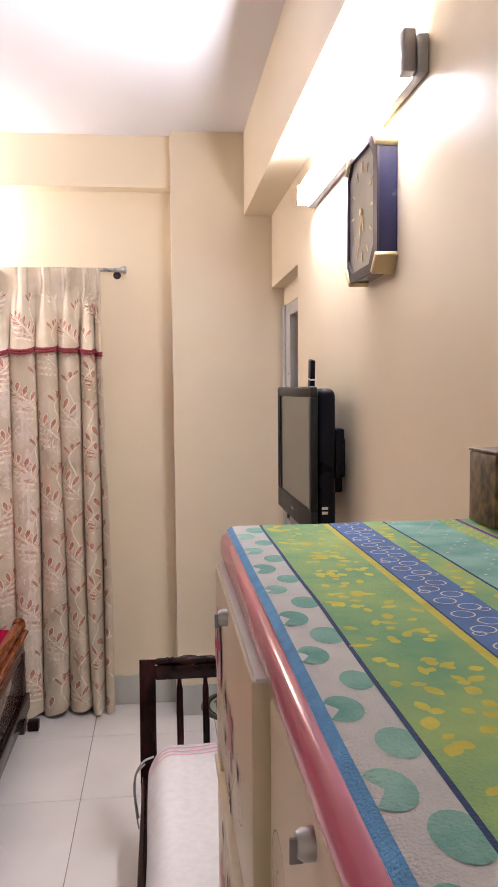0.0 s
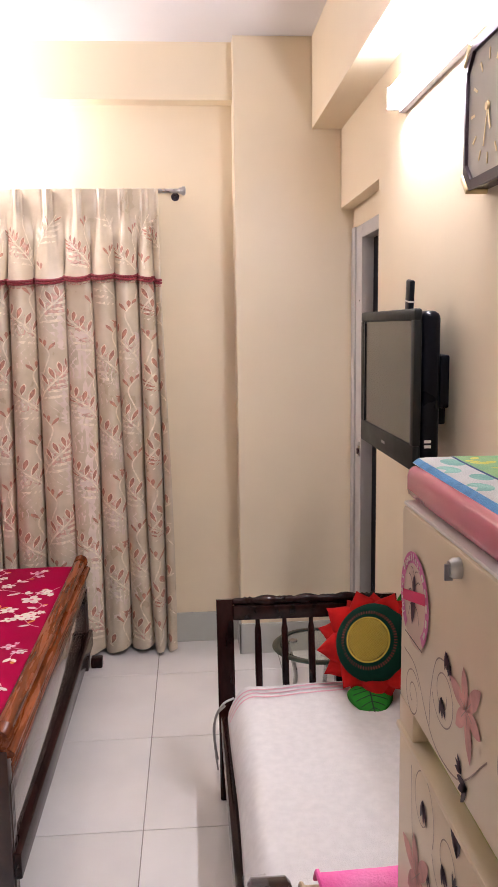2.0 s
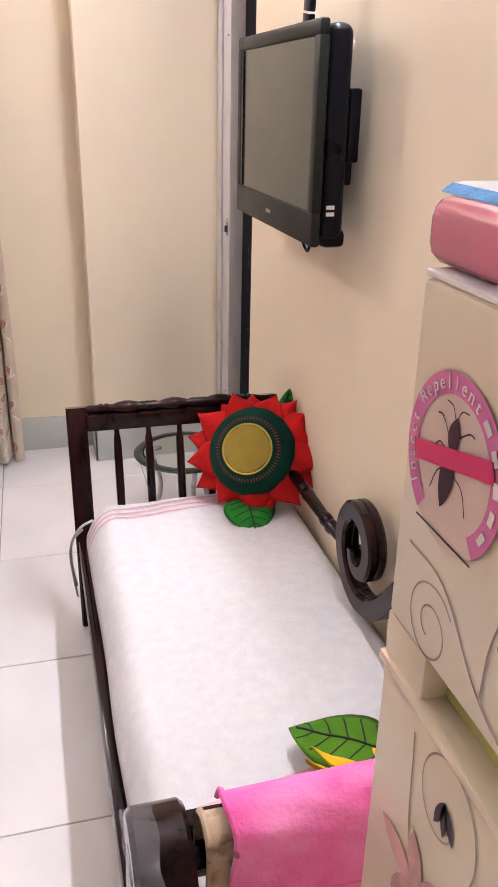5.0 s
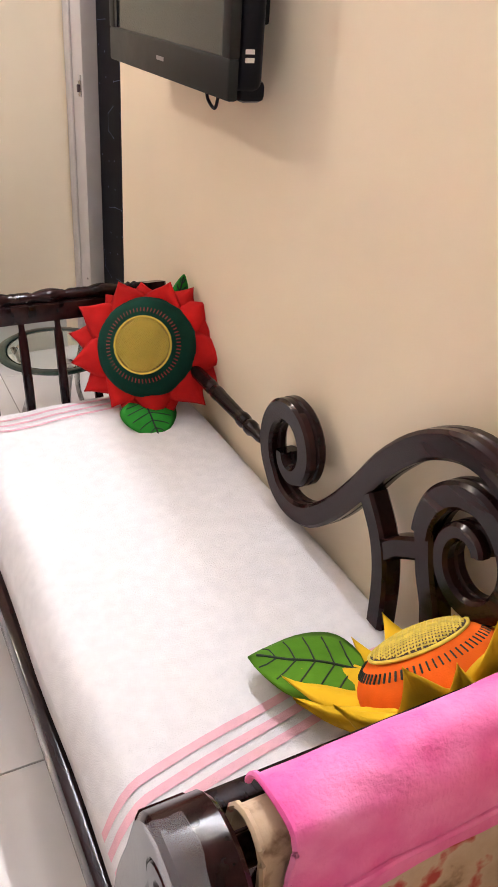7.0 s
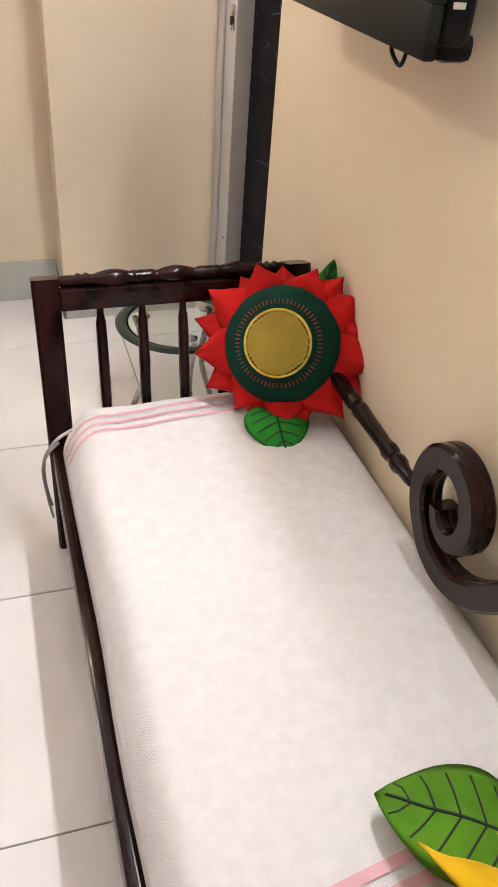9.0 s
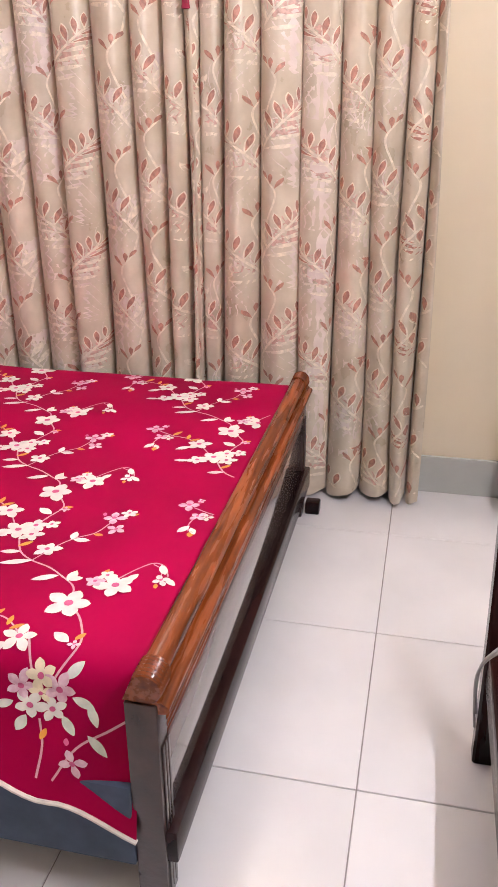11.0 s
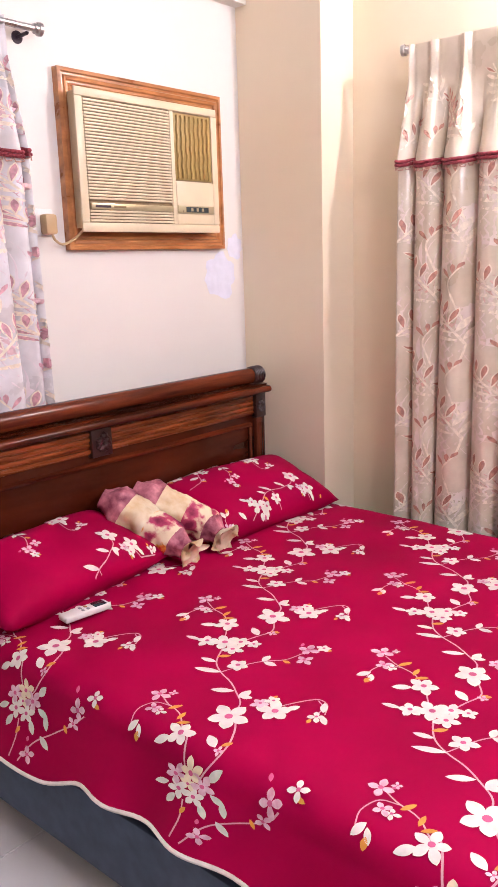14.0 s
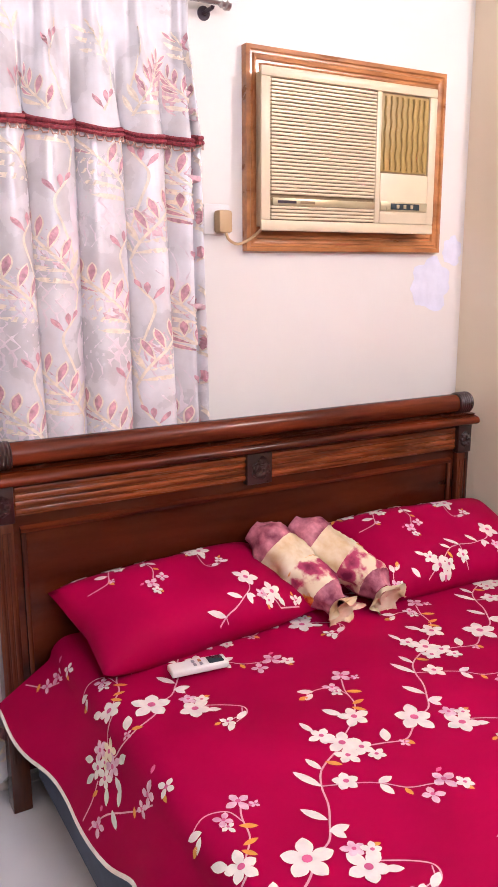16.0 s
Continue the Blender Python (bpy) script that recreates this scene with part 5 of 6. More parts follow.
def blanket_f(x, y, lift=0.0):
    ex = max(0.0, (WX0 + 0.07) - x) / 0.07
    er = max(0.0, x - (WX1 - 0.03)) / 0.03
    ey = max(0.0, y - (WY1 - 0.06)) / 0.06
    en = max(0.0, (WY0 + 0.05) - y) / 0.05
    d = ex ** 2.4 * 0.075 + er ** 2 * 0.05 + ey ** 2 * 0.03 + en ** 2 * 0.03
    bulge = 0.008 * math.sin((y - WY0) / (WY1 - WY0) * math.pi)
    wr = 0.005 * noise.noise((x * 4, y * 2.4, 7)) + 0.0035 * math.tanh((x - 0.62 - 0.12 * (2.4 - y)) * 30) + 0.0012 * noise.noise((x * 60, y * 60, 3)) + 0.006 * math.exp(-((x - 0.41 - 0.02 * math.sin(y * 5)) / 0.02) ** 2) * max(0, noise.noise((2, y * 4, 1)) + 0.3)
    out = 0.0035 * ex * math.sin(y * 9 + 1.5 * math.sin(y * 3.1))
    corner = 0.03 * ex * ey
    return Vector((x - out * 0.6 + corner, y, WZ + bulge + wr - d + lift))


def blanket_grid(x0, x1, nx, lo, hi, ny, lift):
    bm = grid(nx, ny, lambda a, b: blanket_f(x0 + (x1 - x0) * a, lo + (hi - lo) * b, lift))
    return bm


part("fleece", blanket_grid(WX0, WX1, 60, WY0, WY1, 100, 0), FLEECE, blanket, "white fleece cloth", 180)
bm = grid(100, 6, lambda a, b: blanket_f(WX0, WY0 + (WY1 - WY0) * a) + Vector((-0.004 * math.sin(b * 3), 0, -0.055 * b)))
part("side_drop", bm, FLEECE, blanket, "", 180)
for y in (2.985, 2.957, 2.929, 1.892, 1.860, 1.828):
    w = 0.0050 if y > 2.5 else 0.0080
    bm = grid(40, 2, lambda a, b: blanket_f(WX0 + (WX1 - WX0) * a, y - (0.035 * (1 - a) ** 3 if y > 2.5 else 0.085 * (1 - a) ** 2 - 0.025) - w + 2 * w * b, 0.0022))
    part("pink_stripe", bm, FLEECE_PINK, blanket, "pink woven stripe", 180)


# ---- flower cushions ----
def flower(label, M, petal_mat, body_mat, leaf_mat, ring_mat, weave_r, body_r, tip_r, leaves, flatness=1.0, squash=0.0, lift=0.0):
    ob = thing("flower_cushion", tuple(M.translation), label, "cushion", "flower cushions on the daybed")
    rng = random.Random(int(body_r * 1000))
    for layer in range(2):
        n = 9
        for k in range(n):
            a = 2 * math.pi * (k + 0.5 * layer) / n + rng.uniform(-0.08, 0.08)
            L, W = tip_r * rng.uniform(0.93, 1.06) * (1 - squash * abs(math.sin(a))), body_r * 0.86
            bend = rng.uniform(-0.2, 0.25)

            def f(u, v, side):
                t = u
                w = W * 0.5 * (1 - t ** 1.7) * (0.8 + 0.35 * math.sin(math.pi * min(1, t * 1.2)))
                r = body_r * 0.72 + (L - body_r * 0.72) * t
                o = (2 * v - 1) * w
                puff = 0.017 * math.sin(math.pi * min(1, t * 0.9 + 0.12)) ** 0.7 * (1 - abs(2 * v - 1) ** 2.5)
                z = (-0.018 if layer else -0.002) + side * puff + 0.03 * bend * t + lift * t * t + 0.008 * noise.noise((k + layer * 20, t * 3, v * 3))
                ca, sa = math.cos(a), math.sin(a)
                return M @ Vector((r * ca - o * sa, r * sa + o * ca, z))
            bm = grid(9, 8, lambda u, v: f(u, v, 1))
            grid(9, 8, lambda u, v: f(u, v, -1), bm)
            bmesh.ops.remove_doubles(bm, verts=bm.verts, dist=0.0006)
            part("petal", bm, petal_mat, ob, "", 180)
    pr_ = [(body_r * math.cos(radians(q)) ** 0.75 if q < 90 else 0.0, 0.052 * flatness * math.sin(radians(q))) for q in range(-80, 91, 10)]
    bm = lathe([(max(r, 0.0), h) for r, h in pr_], None, 40)
    for v in bm.verts:
        v.co.z += 0.004 * noise.noise(v.co * 14)
    bm.transform(M)
    part("body", bm, body_mat, ob, "", 180)
    top = lambda r: 0.052 * flatness * math.sqrt(max(0.0, 1 - (r / body_r) ** 2.6))
    f = lambda u, v, l: M @ Vector((u, v, top(math.hypot(u, v)) + l))
    disc = bmesh.new()
    own = grid(14, 40, lambda a, b: f(weave_r * a * math.cos(2 * math.pi * b), weave_r * a * math.sin(2 * math.pi * b), 0.003))
    merge(disc, own)
    seeds = part("seed_disc", disc, WEAVE, ob, "mustard woven seed disc", 180)
    dark, ridge = bmesh.new(), bmesh.new()
    nrow = 8
    for i in range(-nrow, nrow + 1):
        for d in (1, -1):
            pts = []
            for q in range(41):
                t = (q / 40 * 2 - 1) * weave_r
                c = i * weave_r / nrow
                u, v = (c * 0.707 + d * t * 0.707, -c * 0.707 * d + t * 0.707) if d == 1 else (c * 0.707 - t * 0.707, c * 0.707 + t * 0.707)
                if math.hypot(u, v) < weave_r * 0.97:
                    pts.append(f(u, v, 0.0038))
            if len(pts) > 2:
                tube(pts, 0.0015, 4, ridge)
    own = bmesh.new()
    step = weave_r / nrow
    for p_ in range(-nrow, nrow):
        for q_ in range(-nrow, nrow):
            a, b = (p_ + 0.5) * step, (q_ + 0.5) * step
            if math.hypot(a, b) > weave_r * 0.93:
                continue
            u, v = (a + b) * 0.707, (b - a) * 0.707
            c = own.verts.new(f(u, v, 0.0062))
            ring = [own.verts.new(f(u + 0.0021 * math.cos(q * 1.571), v + 0.0021 * math.sin(q * 1.571), 0.0040)) for q in range(4)]
            for q in range(4):
                own.faces.new((c, ring[q], ring[(q + 1) % 4]))
    part("weave", ridge, GOLD_THREAD, seeds)
    tagged(part("seed_bead", own, GOLD_THREAD, seeds), kind="stuff")
    st = bmesh.new()
    for k in range(64):
        a = 2 * math.pi * k / 64
        r0, r1 = weave_r * 1.22, weave_r * 1.36
        tube([f(r0 * math.cos(a), r0 * math.sin(a), 0.002), f(r1 * math.cos(a), r1 * math.sin(a), 0.002)], 0.0016, 4, st)
    part("stitching", st, ring_mat, ob)
    edge = tube([f(weave_r * 1.02 * math.cos(2 * math.pi * q / 48), weave_r * 1.02 * math.sin(2 * math.pi * q / 48), 0.003) for q in range(49)], 0.003, 6)
    part("disc_edge", edge, GOLD_THREAD, ob)
    for LM, L, W, curl in leaves:
        def g(u, v, side):
            w = W / 2 * math.sin(math.pi * min(0.999, u ** 0.75)) ** 0.8
            o = (2 * v - 1) * w
            return LM @ Vector((L * u, o, curl * u * u + side * 0.007 * (1 - abs(2 * v - 1) ** 2) * math.sin(math.pi * u) ** 0.5 + 0.006 * noise.noise((u * 3, v * 2, L * 9))))
        bm = grid(14, 8, lambda u, v: g(u, v, 1))
        grid(14, 8, lambda u, v: g(u, v, -1), bm)
        bmesh.ops.remove_doubles(bm, verts=bm.verts, dist=0.0006)
        lf = part("leaf", bm, leaf_mat, ob, "stitched green felt leaf", 180)
        vein = tube([g(0.05 + 0.88 * q / 10, 0.5, 1) + LM.to_3x3() @ Vector((0, 0, 0.001)) for q in range(11)], 0.0022, 5)
        for q in range(5):
            u = 0.12 + 0.16 * q
            for s in (-1, 1):
                tube([g(u, 0.5, 1), g(u + 0.07, 0.5 + 0.2 * s, 1.05), g(u + 0.13, 0.5 + 0.38 * s, 1.1)], 0.0017, 4, vein)
        part("vein", vein, THREAD_DARK, lf)
    return ob


def facing(p, normal, up):
    n = Vector(normal).normalized()
    u = Vector(up)
    u = (u - n * u.dot(n)).normalized()
    r = u.cross(n)
    return Matrix(((r.x, u.x, n.x, p[0]), (r.y, u.y, n.y, p[1]), (r.z, u.z, n.z, p[2]), (0, 0, 0, 1)))


M1 = facing((0.825, 2.915, 0.597), (-0.5, -0.72, 0.50), (0, 0, 1))
flower("red felt sunflower cushion with dark green centre", M1, FELT_RED, FELT_GREEN, FELT_LEAF, THREAD_RED, 0.070, 0.130, 0.228,
       [(facing((0.795, 2.885, 0.470), (0, -0.22, 0.97), (1, 0, 0)), 0.145, 0.15, -0.018),
        (facing((0.930, 2.985, 0.645), (-0.5, -0.8, 0.1), (0, 0, 1)) @ pose(0, 0, 0, 0, 0, 80), 0.115, 0.050, 0.0)], 1.15, 0.20, -0.01)
M2 = facing((0.838, 1.742, 0.556), (-0.15, 0.68, 0.72), (0.12, -0.72, 0.68))
flower("yellow felt sunflower cushion with orange centre", M2, FELT_YELLOW, FELT_ORANGE, FELT_LEAF2, THREAD_DARK, 0.078, 0.122, 0.232,
       [(facing((0.805, 1.850, 0.478), (0.05, 0.15, 0.98), (0.2, 0.97, 0)) @ pose(0, 0, 0, 0, 0, 156), 0.20, 0.19, 0.0)], 1.40, 0.10, 0.085)


# ---- towels over the near end ----
def drape(name, label, category, x0, x1, ytop, ztop, front, back, material, seed, wave=0.008, off=0.0, slant=0.0):
    """A cloth folded over the end rail: it hangs to the walker's side by front, and behind by back."""
    ob = thing(name, ((x0 + x1) / 2, ytop, ztop), label, category)

    def f(u, v, lift=0.0):
        x = x0 + (x1 - x0) * u
        s = -back + (back + front) * v
        r = 0.03 + off
        if abs(s) < r * 1.5:
            a = s / r
            y, z = ytop - r * math.sin(a), ztop - r * (1 - math.cos(a))
        else:
            sg = 1 if s > 0 else -1
            y, z = ytop - sg * (r * 0.997 + 0.12 * (abs(s) - r * 1.5)), ztop - r * 0.93 - (abs(s) - r * 1.5)
        z += slant * (u - 0.5)
        n = wave * noise.noise((u * 4 + seed, v * 3, 0)) + 0.4 * wave * noise.noise((u * 11, v * 9, seed))
        return Vector((x + 0.01 * noise.noise((seed, v * 3, 2)), y - n * 0.6 + 0.0, z + n * 0.6 + lift))
    bm = grid(30, 40, f)
    part("cloth", bm, material, ob, "", 180)
    hemline = tube([f(k / 30, 1.0) + Vector((0, -0.002, 0.004)) for k in range(31)], 0.004, 6)
    part("hem", hemline, material, ob)
    part("hem", tube([f(0.004, k / 30) + Vector((0.002, 0, 0.002)) for k in range(31)], 0.004, 6), material, ob)
    return ob, f


drape("floral_cloth", "tan floral cloth hung over the daybed end", "cloth", 0.385, 0.86, 1.516, 0.802, 0.42, 0.09, SCARF_TAN, 5, 0.008, 0.0)
ob, f = drape("pink_towel", "bright pink microfibre towel folded over the daybed end", "towel", 0.412, 0.80, 1.518, 0.822, 0.135, 0.06, PINK, 9, 0.010, 0.014, 0.01)
bm = grid(24, 14, lambda u, v: f(u, 0.76 + 0.42 * v) + Vector((0.016, 0.007, 0)))
part("lower_fold", bm, PINK, ob, "", 180)

# ---- clear film left on the curled post ----
film = thing("plastic_film", (0.335, 1.51, 0.78), "torn clear plastic film wrapped round the dark daybed post", "plastic film")


def film_f(u, v):
    a = radians(70 + 150 * u)
    r = 0.080 + 0.006 * noise.noise((u * 5, v * 2, 3)) + 0.006 * math.sin(u * 17) * v
    return Vector((0.303 + 0.034 * v + 0.006 * noise.noise((u * 7, v * 3, 8)), 1.512 + r * math.cos(a), 0.738 + r * math.sin(a)))


part("wrap", grid(40, 8, film_f), FILM, film, "", 180)
part("torn_edge", tube([film_f(k / 40, 0) for k in range(41)], 0.0022, 5), FILM, film)

# ---- cable on the daybed post ----
pts = [(0.36, 2.955, 0.405), (0.325, 2.93, 0.40), (0.298, 2.94, 0.35), (0.293, 2.965, 0.28), (0.298, 2.98, 0.21), (0.304, 2.99, 0.17)]
solid("loose_cable", tube(smooth_path(pts), 0.0038), CABLE, "loose grey cable looped beside the daybed post", "cable")
solid("loose_cable", tube(smooth_path([(0.33, 2.935, 0.39), (0.303, 2.935, 0.36), (0.290, 2.955, 0.30), (0.296, 2.975, 0.20), (0.304, 2.99, 0.13)]), 0.003), CABLE, "loose grey cable looped beside the daybed post", "cable")

# ---- round glass table in the corner ----
table = thing("glass_table", (0.745, 3.56, 0), "small round table with clear glass top and dark rim", "table")
TZ = 0.32
part("glass_top", lathe([(0.155, TZ), (0.155, TZ + 0.008)], Matrix.Translation((0.745, 3.56, 0)), 48), GLASS, table, "clear glass top")
bm = grid(48, 6, lambda a, b: (0.745 + (0.1725 + 0.0195 * math.cos(2 * math.pi * b)) * math.cos(2 * math.pi * a), 3.56 + (0.1725 + 0.0195 * math.cos(2 * math.pi * b)) * math.sin(2 * math.pi * a), TZ + 0.004 + 0.007 * math.sin(2 * math.pi * b)))
part("rim", bm, GLASS_EDGE, table, "dark green-black rim", 180)
for k in range(3):
    a = 0.6 + 2.094 * k
    part("leg", tube(smooth_path([(0.745 + 0.14 * math.cos(a), 3.56 + 0.14 * math.sin(a), TZ), (0.745 + 0.10 * math.cos(a), 3.56 + 0.10 * math.sin(a), 0.17), (0.745 + 0.15 * math.cos(a), 3.56 + 0.15 * math.sin(a), 0.004)]), 0.009), STEEL, table, "bent steel leg")
    part("stud", lathe([(0.018, 0), (0.018, 0.004), (0.010, 0.008)], Matrix.Translation((0.745 + 0.11 * math.cos(a), 3.56 + 0.11 * math.sin(a), TZ + 0.008)), 14), STEEL, table)


# ---- plastic drawer cabinet ----
CZ = 1.481
cab = thing("drawer_cabinet", (0.71, 0.84, 0), "cream plastic drawer cabinet with a glossy pink lid", "cabinet")
CF, CS = 0.474, 0.487
part("body", box(0.498, 0.955, 0.36, 1.305, 0.03, 1.438, 0.006), CREAM, cab)
part("lid", box(0.482, 0.962, 0.345, 1.322, 1.4425, CZ, 0.012, None, 3), LID, cab, "glossy pink plastic lid")
part("plinth", box(0.50, 0.95, 0.37, 1.295, 0.0, 0.03, 0.003), CREAM_SHADE, cab)
part("rim", box(CF + 0.003, 0.50, 0.872, 1.304, 1.4382, 1.4422, 0.001), WHITE_PL, cab, "pale rim under the lid")
tops = [1.441, 1.174, 0.907, 0.640, 0.373]
drawers = []
for i, (z1, z0) in enumerate(zip(tops, tops[1:])):
    bm = box(CF, 0.4975, 0.88, 1.300, z0 + 0.040, z1 - 0.003, 0.004)
    box(CF, 0.4975, 0.88, 0.915, z0 + 0.003, z0 + 0.0405, 0.002, bm)
    box(CF, 0.4975, 1.245, 1.300, z0 + 0.003, z0 + 0.0405, 0.002, bm)
    box(CF - 0.004, 0.4975, 0.88, 1.300, z0 + 0.0015, z0 + 0.009, 0.002, bm)
    d = part("drawer", bm, CREAM, cab, "cream drawer front with printed vines")
    # shade of the recess is in the olive colour
    part("handle_recess", box(0.492, 0.4972, 0.915, 1.245, z0 + 0.009, z0 + 0.040), CREAM_SHADE, d, "handle recess with its shade painted olive")
    drawers.append(d)
part("door", box(CS, 0.4975, 0.37, 0.862, 0.37, 1.432, 0.004), CREAM, cab, "cream door with printed vines")
part("base_front", box(0.47, 0.4975, 0.37, 1.300, 0.031, 0.366, 0.004), CREAM, cab)
# olive strip stands in for the shaded side between drawers and door
part("divider", box(0.4905, 0.4975, 0.863, 0.879, 0.37, 1.432), CREAM_SHADE, cab)
for y, z, x in ((1.108, 1.424, CF), (0.68, 1.418, CS)):
    k = part("key_lock", lathe([(0.0095, 0), (0.0095, 0.006), (0.007, 0.010), (0.005, 0.010)], Matrix.Translation((x, y, z)) @ Matrix.Rotation(radians(-90), 4, "Y"), 18), STEEL, cab, "round chrome lock")
    part("key", box(x - 0.014, x - 0.006, y - 0.0015, y + 0.0015, z - 0.011, z + 0.004, 0.0007), BATTEN, k)


def vine(pr, u, v, s, flip):
    """Curling vine with dark buds and a faded bloom, about 0.2 high."""
    def P(a, b):
        return (u + flip * a * s, v + b * s)
    sp = [P(0.03 + (0.038 - 0.030 * k / 22) * math.cos(k * 0.33), 0.03 + (0.042 - 0.034 * k / 22) * math.sin(k * 0.33)) for k in range(23)]
    pr.line("vine", sp, 0.0014, 0.0008, 2)
    pr.line("vine", [P(0.068, 0.03), P(0.04, -0.03), P(-0.02, -0.075), P(-0.05, -0.09)], 0.0018, 0.0008)
    sp = [P(-0.045 + (0.034 - 0.02 * k / 16) * math.cos(2.6 - k * 0.33), -0.005 + (0.044 - 0.026 * k / 16) * math.sin(2.6 - k * 0.33)) for k in range(17)]
    pr.line("vine", sp, 0.0014, 0.0008, 2)
    for a, b, t in ((0.02, 0.0, 250), (-0.03, 0.03, 100), (0.012, -0.06, 300)):
        for q in (-22, 0, 22):
            pr.blob("ink", *P(a, b), 0.020 * s, 0.006 * s, radians(180 - (t + q) if flip < 0 else t + q), 0.0009, 5)
    for q in range(6):
        pr.blob("bloom", *P(-0.075, -0.05), 0.030 * s, 0.012 * s, radians(15 + q * 60), 0.0010, 6)


def curl(pr, y, z, ry, rz, a0, turns, w=0.0015):
    n = int(20 * turns)
    pr.line("vine", [(y - ry * (1 - 0.75 * k / n) * math.cos(radians(a0) + 2 * math.pi * turns * k / n), z + rz * (1 - 0.75 * k / n) * math.sin(radians(a0) + 2 * math.pi * turns * k / n)) for k in range(n + 1)], w, 0.0008, 2)


def bud(pr, y, z, s, d):
    for q in (-26, 0, 26):
        pr.blob("ink", y, z, 0.020 * s, 0.0065 * s, radians(d + q), 0.0009, 5)


def bloom(pr, y, z, s):
    for q in range(6):
        pr.blob("bloom", y, z, 0.046 * s * (1 if q % 2 else 0.8), 0.017 * s, radians(75 + q * 60), 0.0010, 7)
        pr.line("vine", [(y, z), (y + 0.016 * s * math.cos(radians(75 + q * 60)), z + 0.016 * s * math.sin(radians(75 + q * 60)))], 0.0010, 0.0013, 2)


def drawer_print(pr, z, k):
    if k == 0:
        curl(pr, 1.245, z + 0.065, 0.030, 0.030, 40, 1.6)
        curl(pr, 1.143, z + 0.113, 0.036, 0.034, 200, 1.5)
        pr.line("vine", [(1.280, z + 0.105), (1.235, z + 0.100), (1.190, z + 0.062), (1.150, z + 0.048), (1.090, z + 0.058), (1.030, z + 0.11)], 0.0018, 0.0007)
        pr.line("vine", [(1.185, z + 0.06), (1.182, z + 0.10), (1.165, z + 0.14), (1.135, z + 0.15)], 0.0016, 0.0007)
        for y, h, s, d in ((1.138, 0.160, 1.0, 250), (1.123, 0.152, 0.8, 300), (1.148, 0.110, 1.1, 260), (1.074, 0.060, 1.3, 330), (1.088, 0.066, 0.9, 20), (0.99, 0.12, 1.1, 80)):
            bud(pr, y, z + h, s, d)
        bloom(pr, 1.080, z + 0.130, 1.0)
        curl(pr, 0.975, z + 0.12, 0.036, 0.036, 120, 1.5)
    else:
        curl(pr, 1.202, z + 0.228, 0.042, 0.048, 330, 1.2)
        curl(pr, 1.125, z + 0.215, 0.045, 0.05, 200, 1.1)
        for y, h, s, d in ((1.200, 0.236, 1.3, 265), (1.186, 0.172, 1.1, 250), (1.136, 0.210, 1.1, 240), (1.095, 0.245, 1.6, 80), (1.10, 0.205, 1.0, 100), (1.17, 0.095, 0.8, 300), (1.225, 0.075, 1.5, 190)):
            bud(pr, y, z + h, s, d)
        bloom(pr, 1.218, z + 0.135, 1.25)
        curl(pr, 1.150, z + 0.075, 0.022, 0.03, 100, 1.4)
        bloom(pr, 1.000, z + 0.115, 1.0)
        curl(pr, 0.960, z + 0.15, 0.036, 0.036, 300, 1.5)
        pr.line("vine", [(1.245, z + 0.25), (1.230, z + 0.15), (1.170, z + 0.11), (1.10, z + 0.10), (1.00, z + 0.06), (0.93, z + 0.12)], 0.0017, 0.0007)


pr = Print(plane_at("-x", CF), lambda u, v: 0.888 < u < 1.294 and 0.38 < v < 1.43)
for i, z0 in enumerate(tops[1:]):
    drawer_print(pr, z0, i % 2)
PM = {"vine": VINE, "ink": INK, "bloom": BLOOM}
pr.finish(cab, PM, "printed_vine")
pr = Print(plane_at("-x", CS), lambda u, v: 0.38 < u < 0.855 and 0.28 < v < 1.40)
for i in range(6):
    vine(pr, 0.78, 1.28 - 0.2 * i, 1.0, 1)
    vine(pr, 0.60, 1.22 - 0.2 * i, 1.0, -1)
pr.finish(cab, PM, "printed_vine")

# round repellent sticker
st = thing("sticker", (CF, 1.228, 1.345), "round pink warning sticker on the cream drawer", "sticker")
SCY, SCZ, SR = 1.242, 1.347, 0.052
pr = Print(lambda u, v, l: (CF - 0.0012 - l, SCY - u, SCZ + v))
pr.disc("pale", 0, 0, SR * 0.99, 0.0, 40)
bm = pr.bm("pink")
prev = None
for k in range(41):
    a = radians(232 - 284 * k / 40)
    q = [bm.verts.new((CF - 0.0018, SCY - r * math.cos(a), SCZ + r * math.sin(a))) for r in (SR * 0.76, SR)]
    if prev:
        bm.faces.new((prev[0], prev[1], q[1], q[0]))
    prev = q
pr.line("ink", [(-0.032, -0.045), (0.032, -0.045)], 0.0014, 0.0008, 2)
pr.blob("ink", -0.006, -0.028, 0.040, 0.015, radians(82), 0.0009, 8)
pr.blob("ink", -0.002, 0.006, 0.022, 0.012, radians(82), 0.0009, 7)
for q in (-1, 1):
    for b0, b1 in ((0.016, 0.024), (0.006, 0.004), (-0.004, -0.022)):
        pr.line("ink", [(q * 0.004 - 0.002, b0), (q * 0.014, (b0 + b1) / 2 + 0.004), (q * 0.020, b1)], 0.0010, 0.0008, 3)
    pr.line("ink", [(q * 0.001, 0.027), (q * 0.005, 0.033), (q * 0.012, 0.034)], 0.0008, 0.0008, 3)
pr.finish(st, {"pale": STICK_PALE, "pink": STICK_PINK, "ink": INK}, "printed_shape")
bm = bmesh.new()
c, s_ = math.cos(radians(14)), math.sin(radians(14))
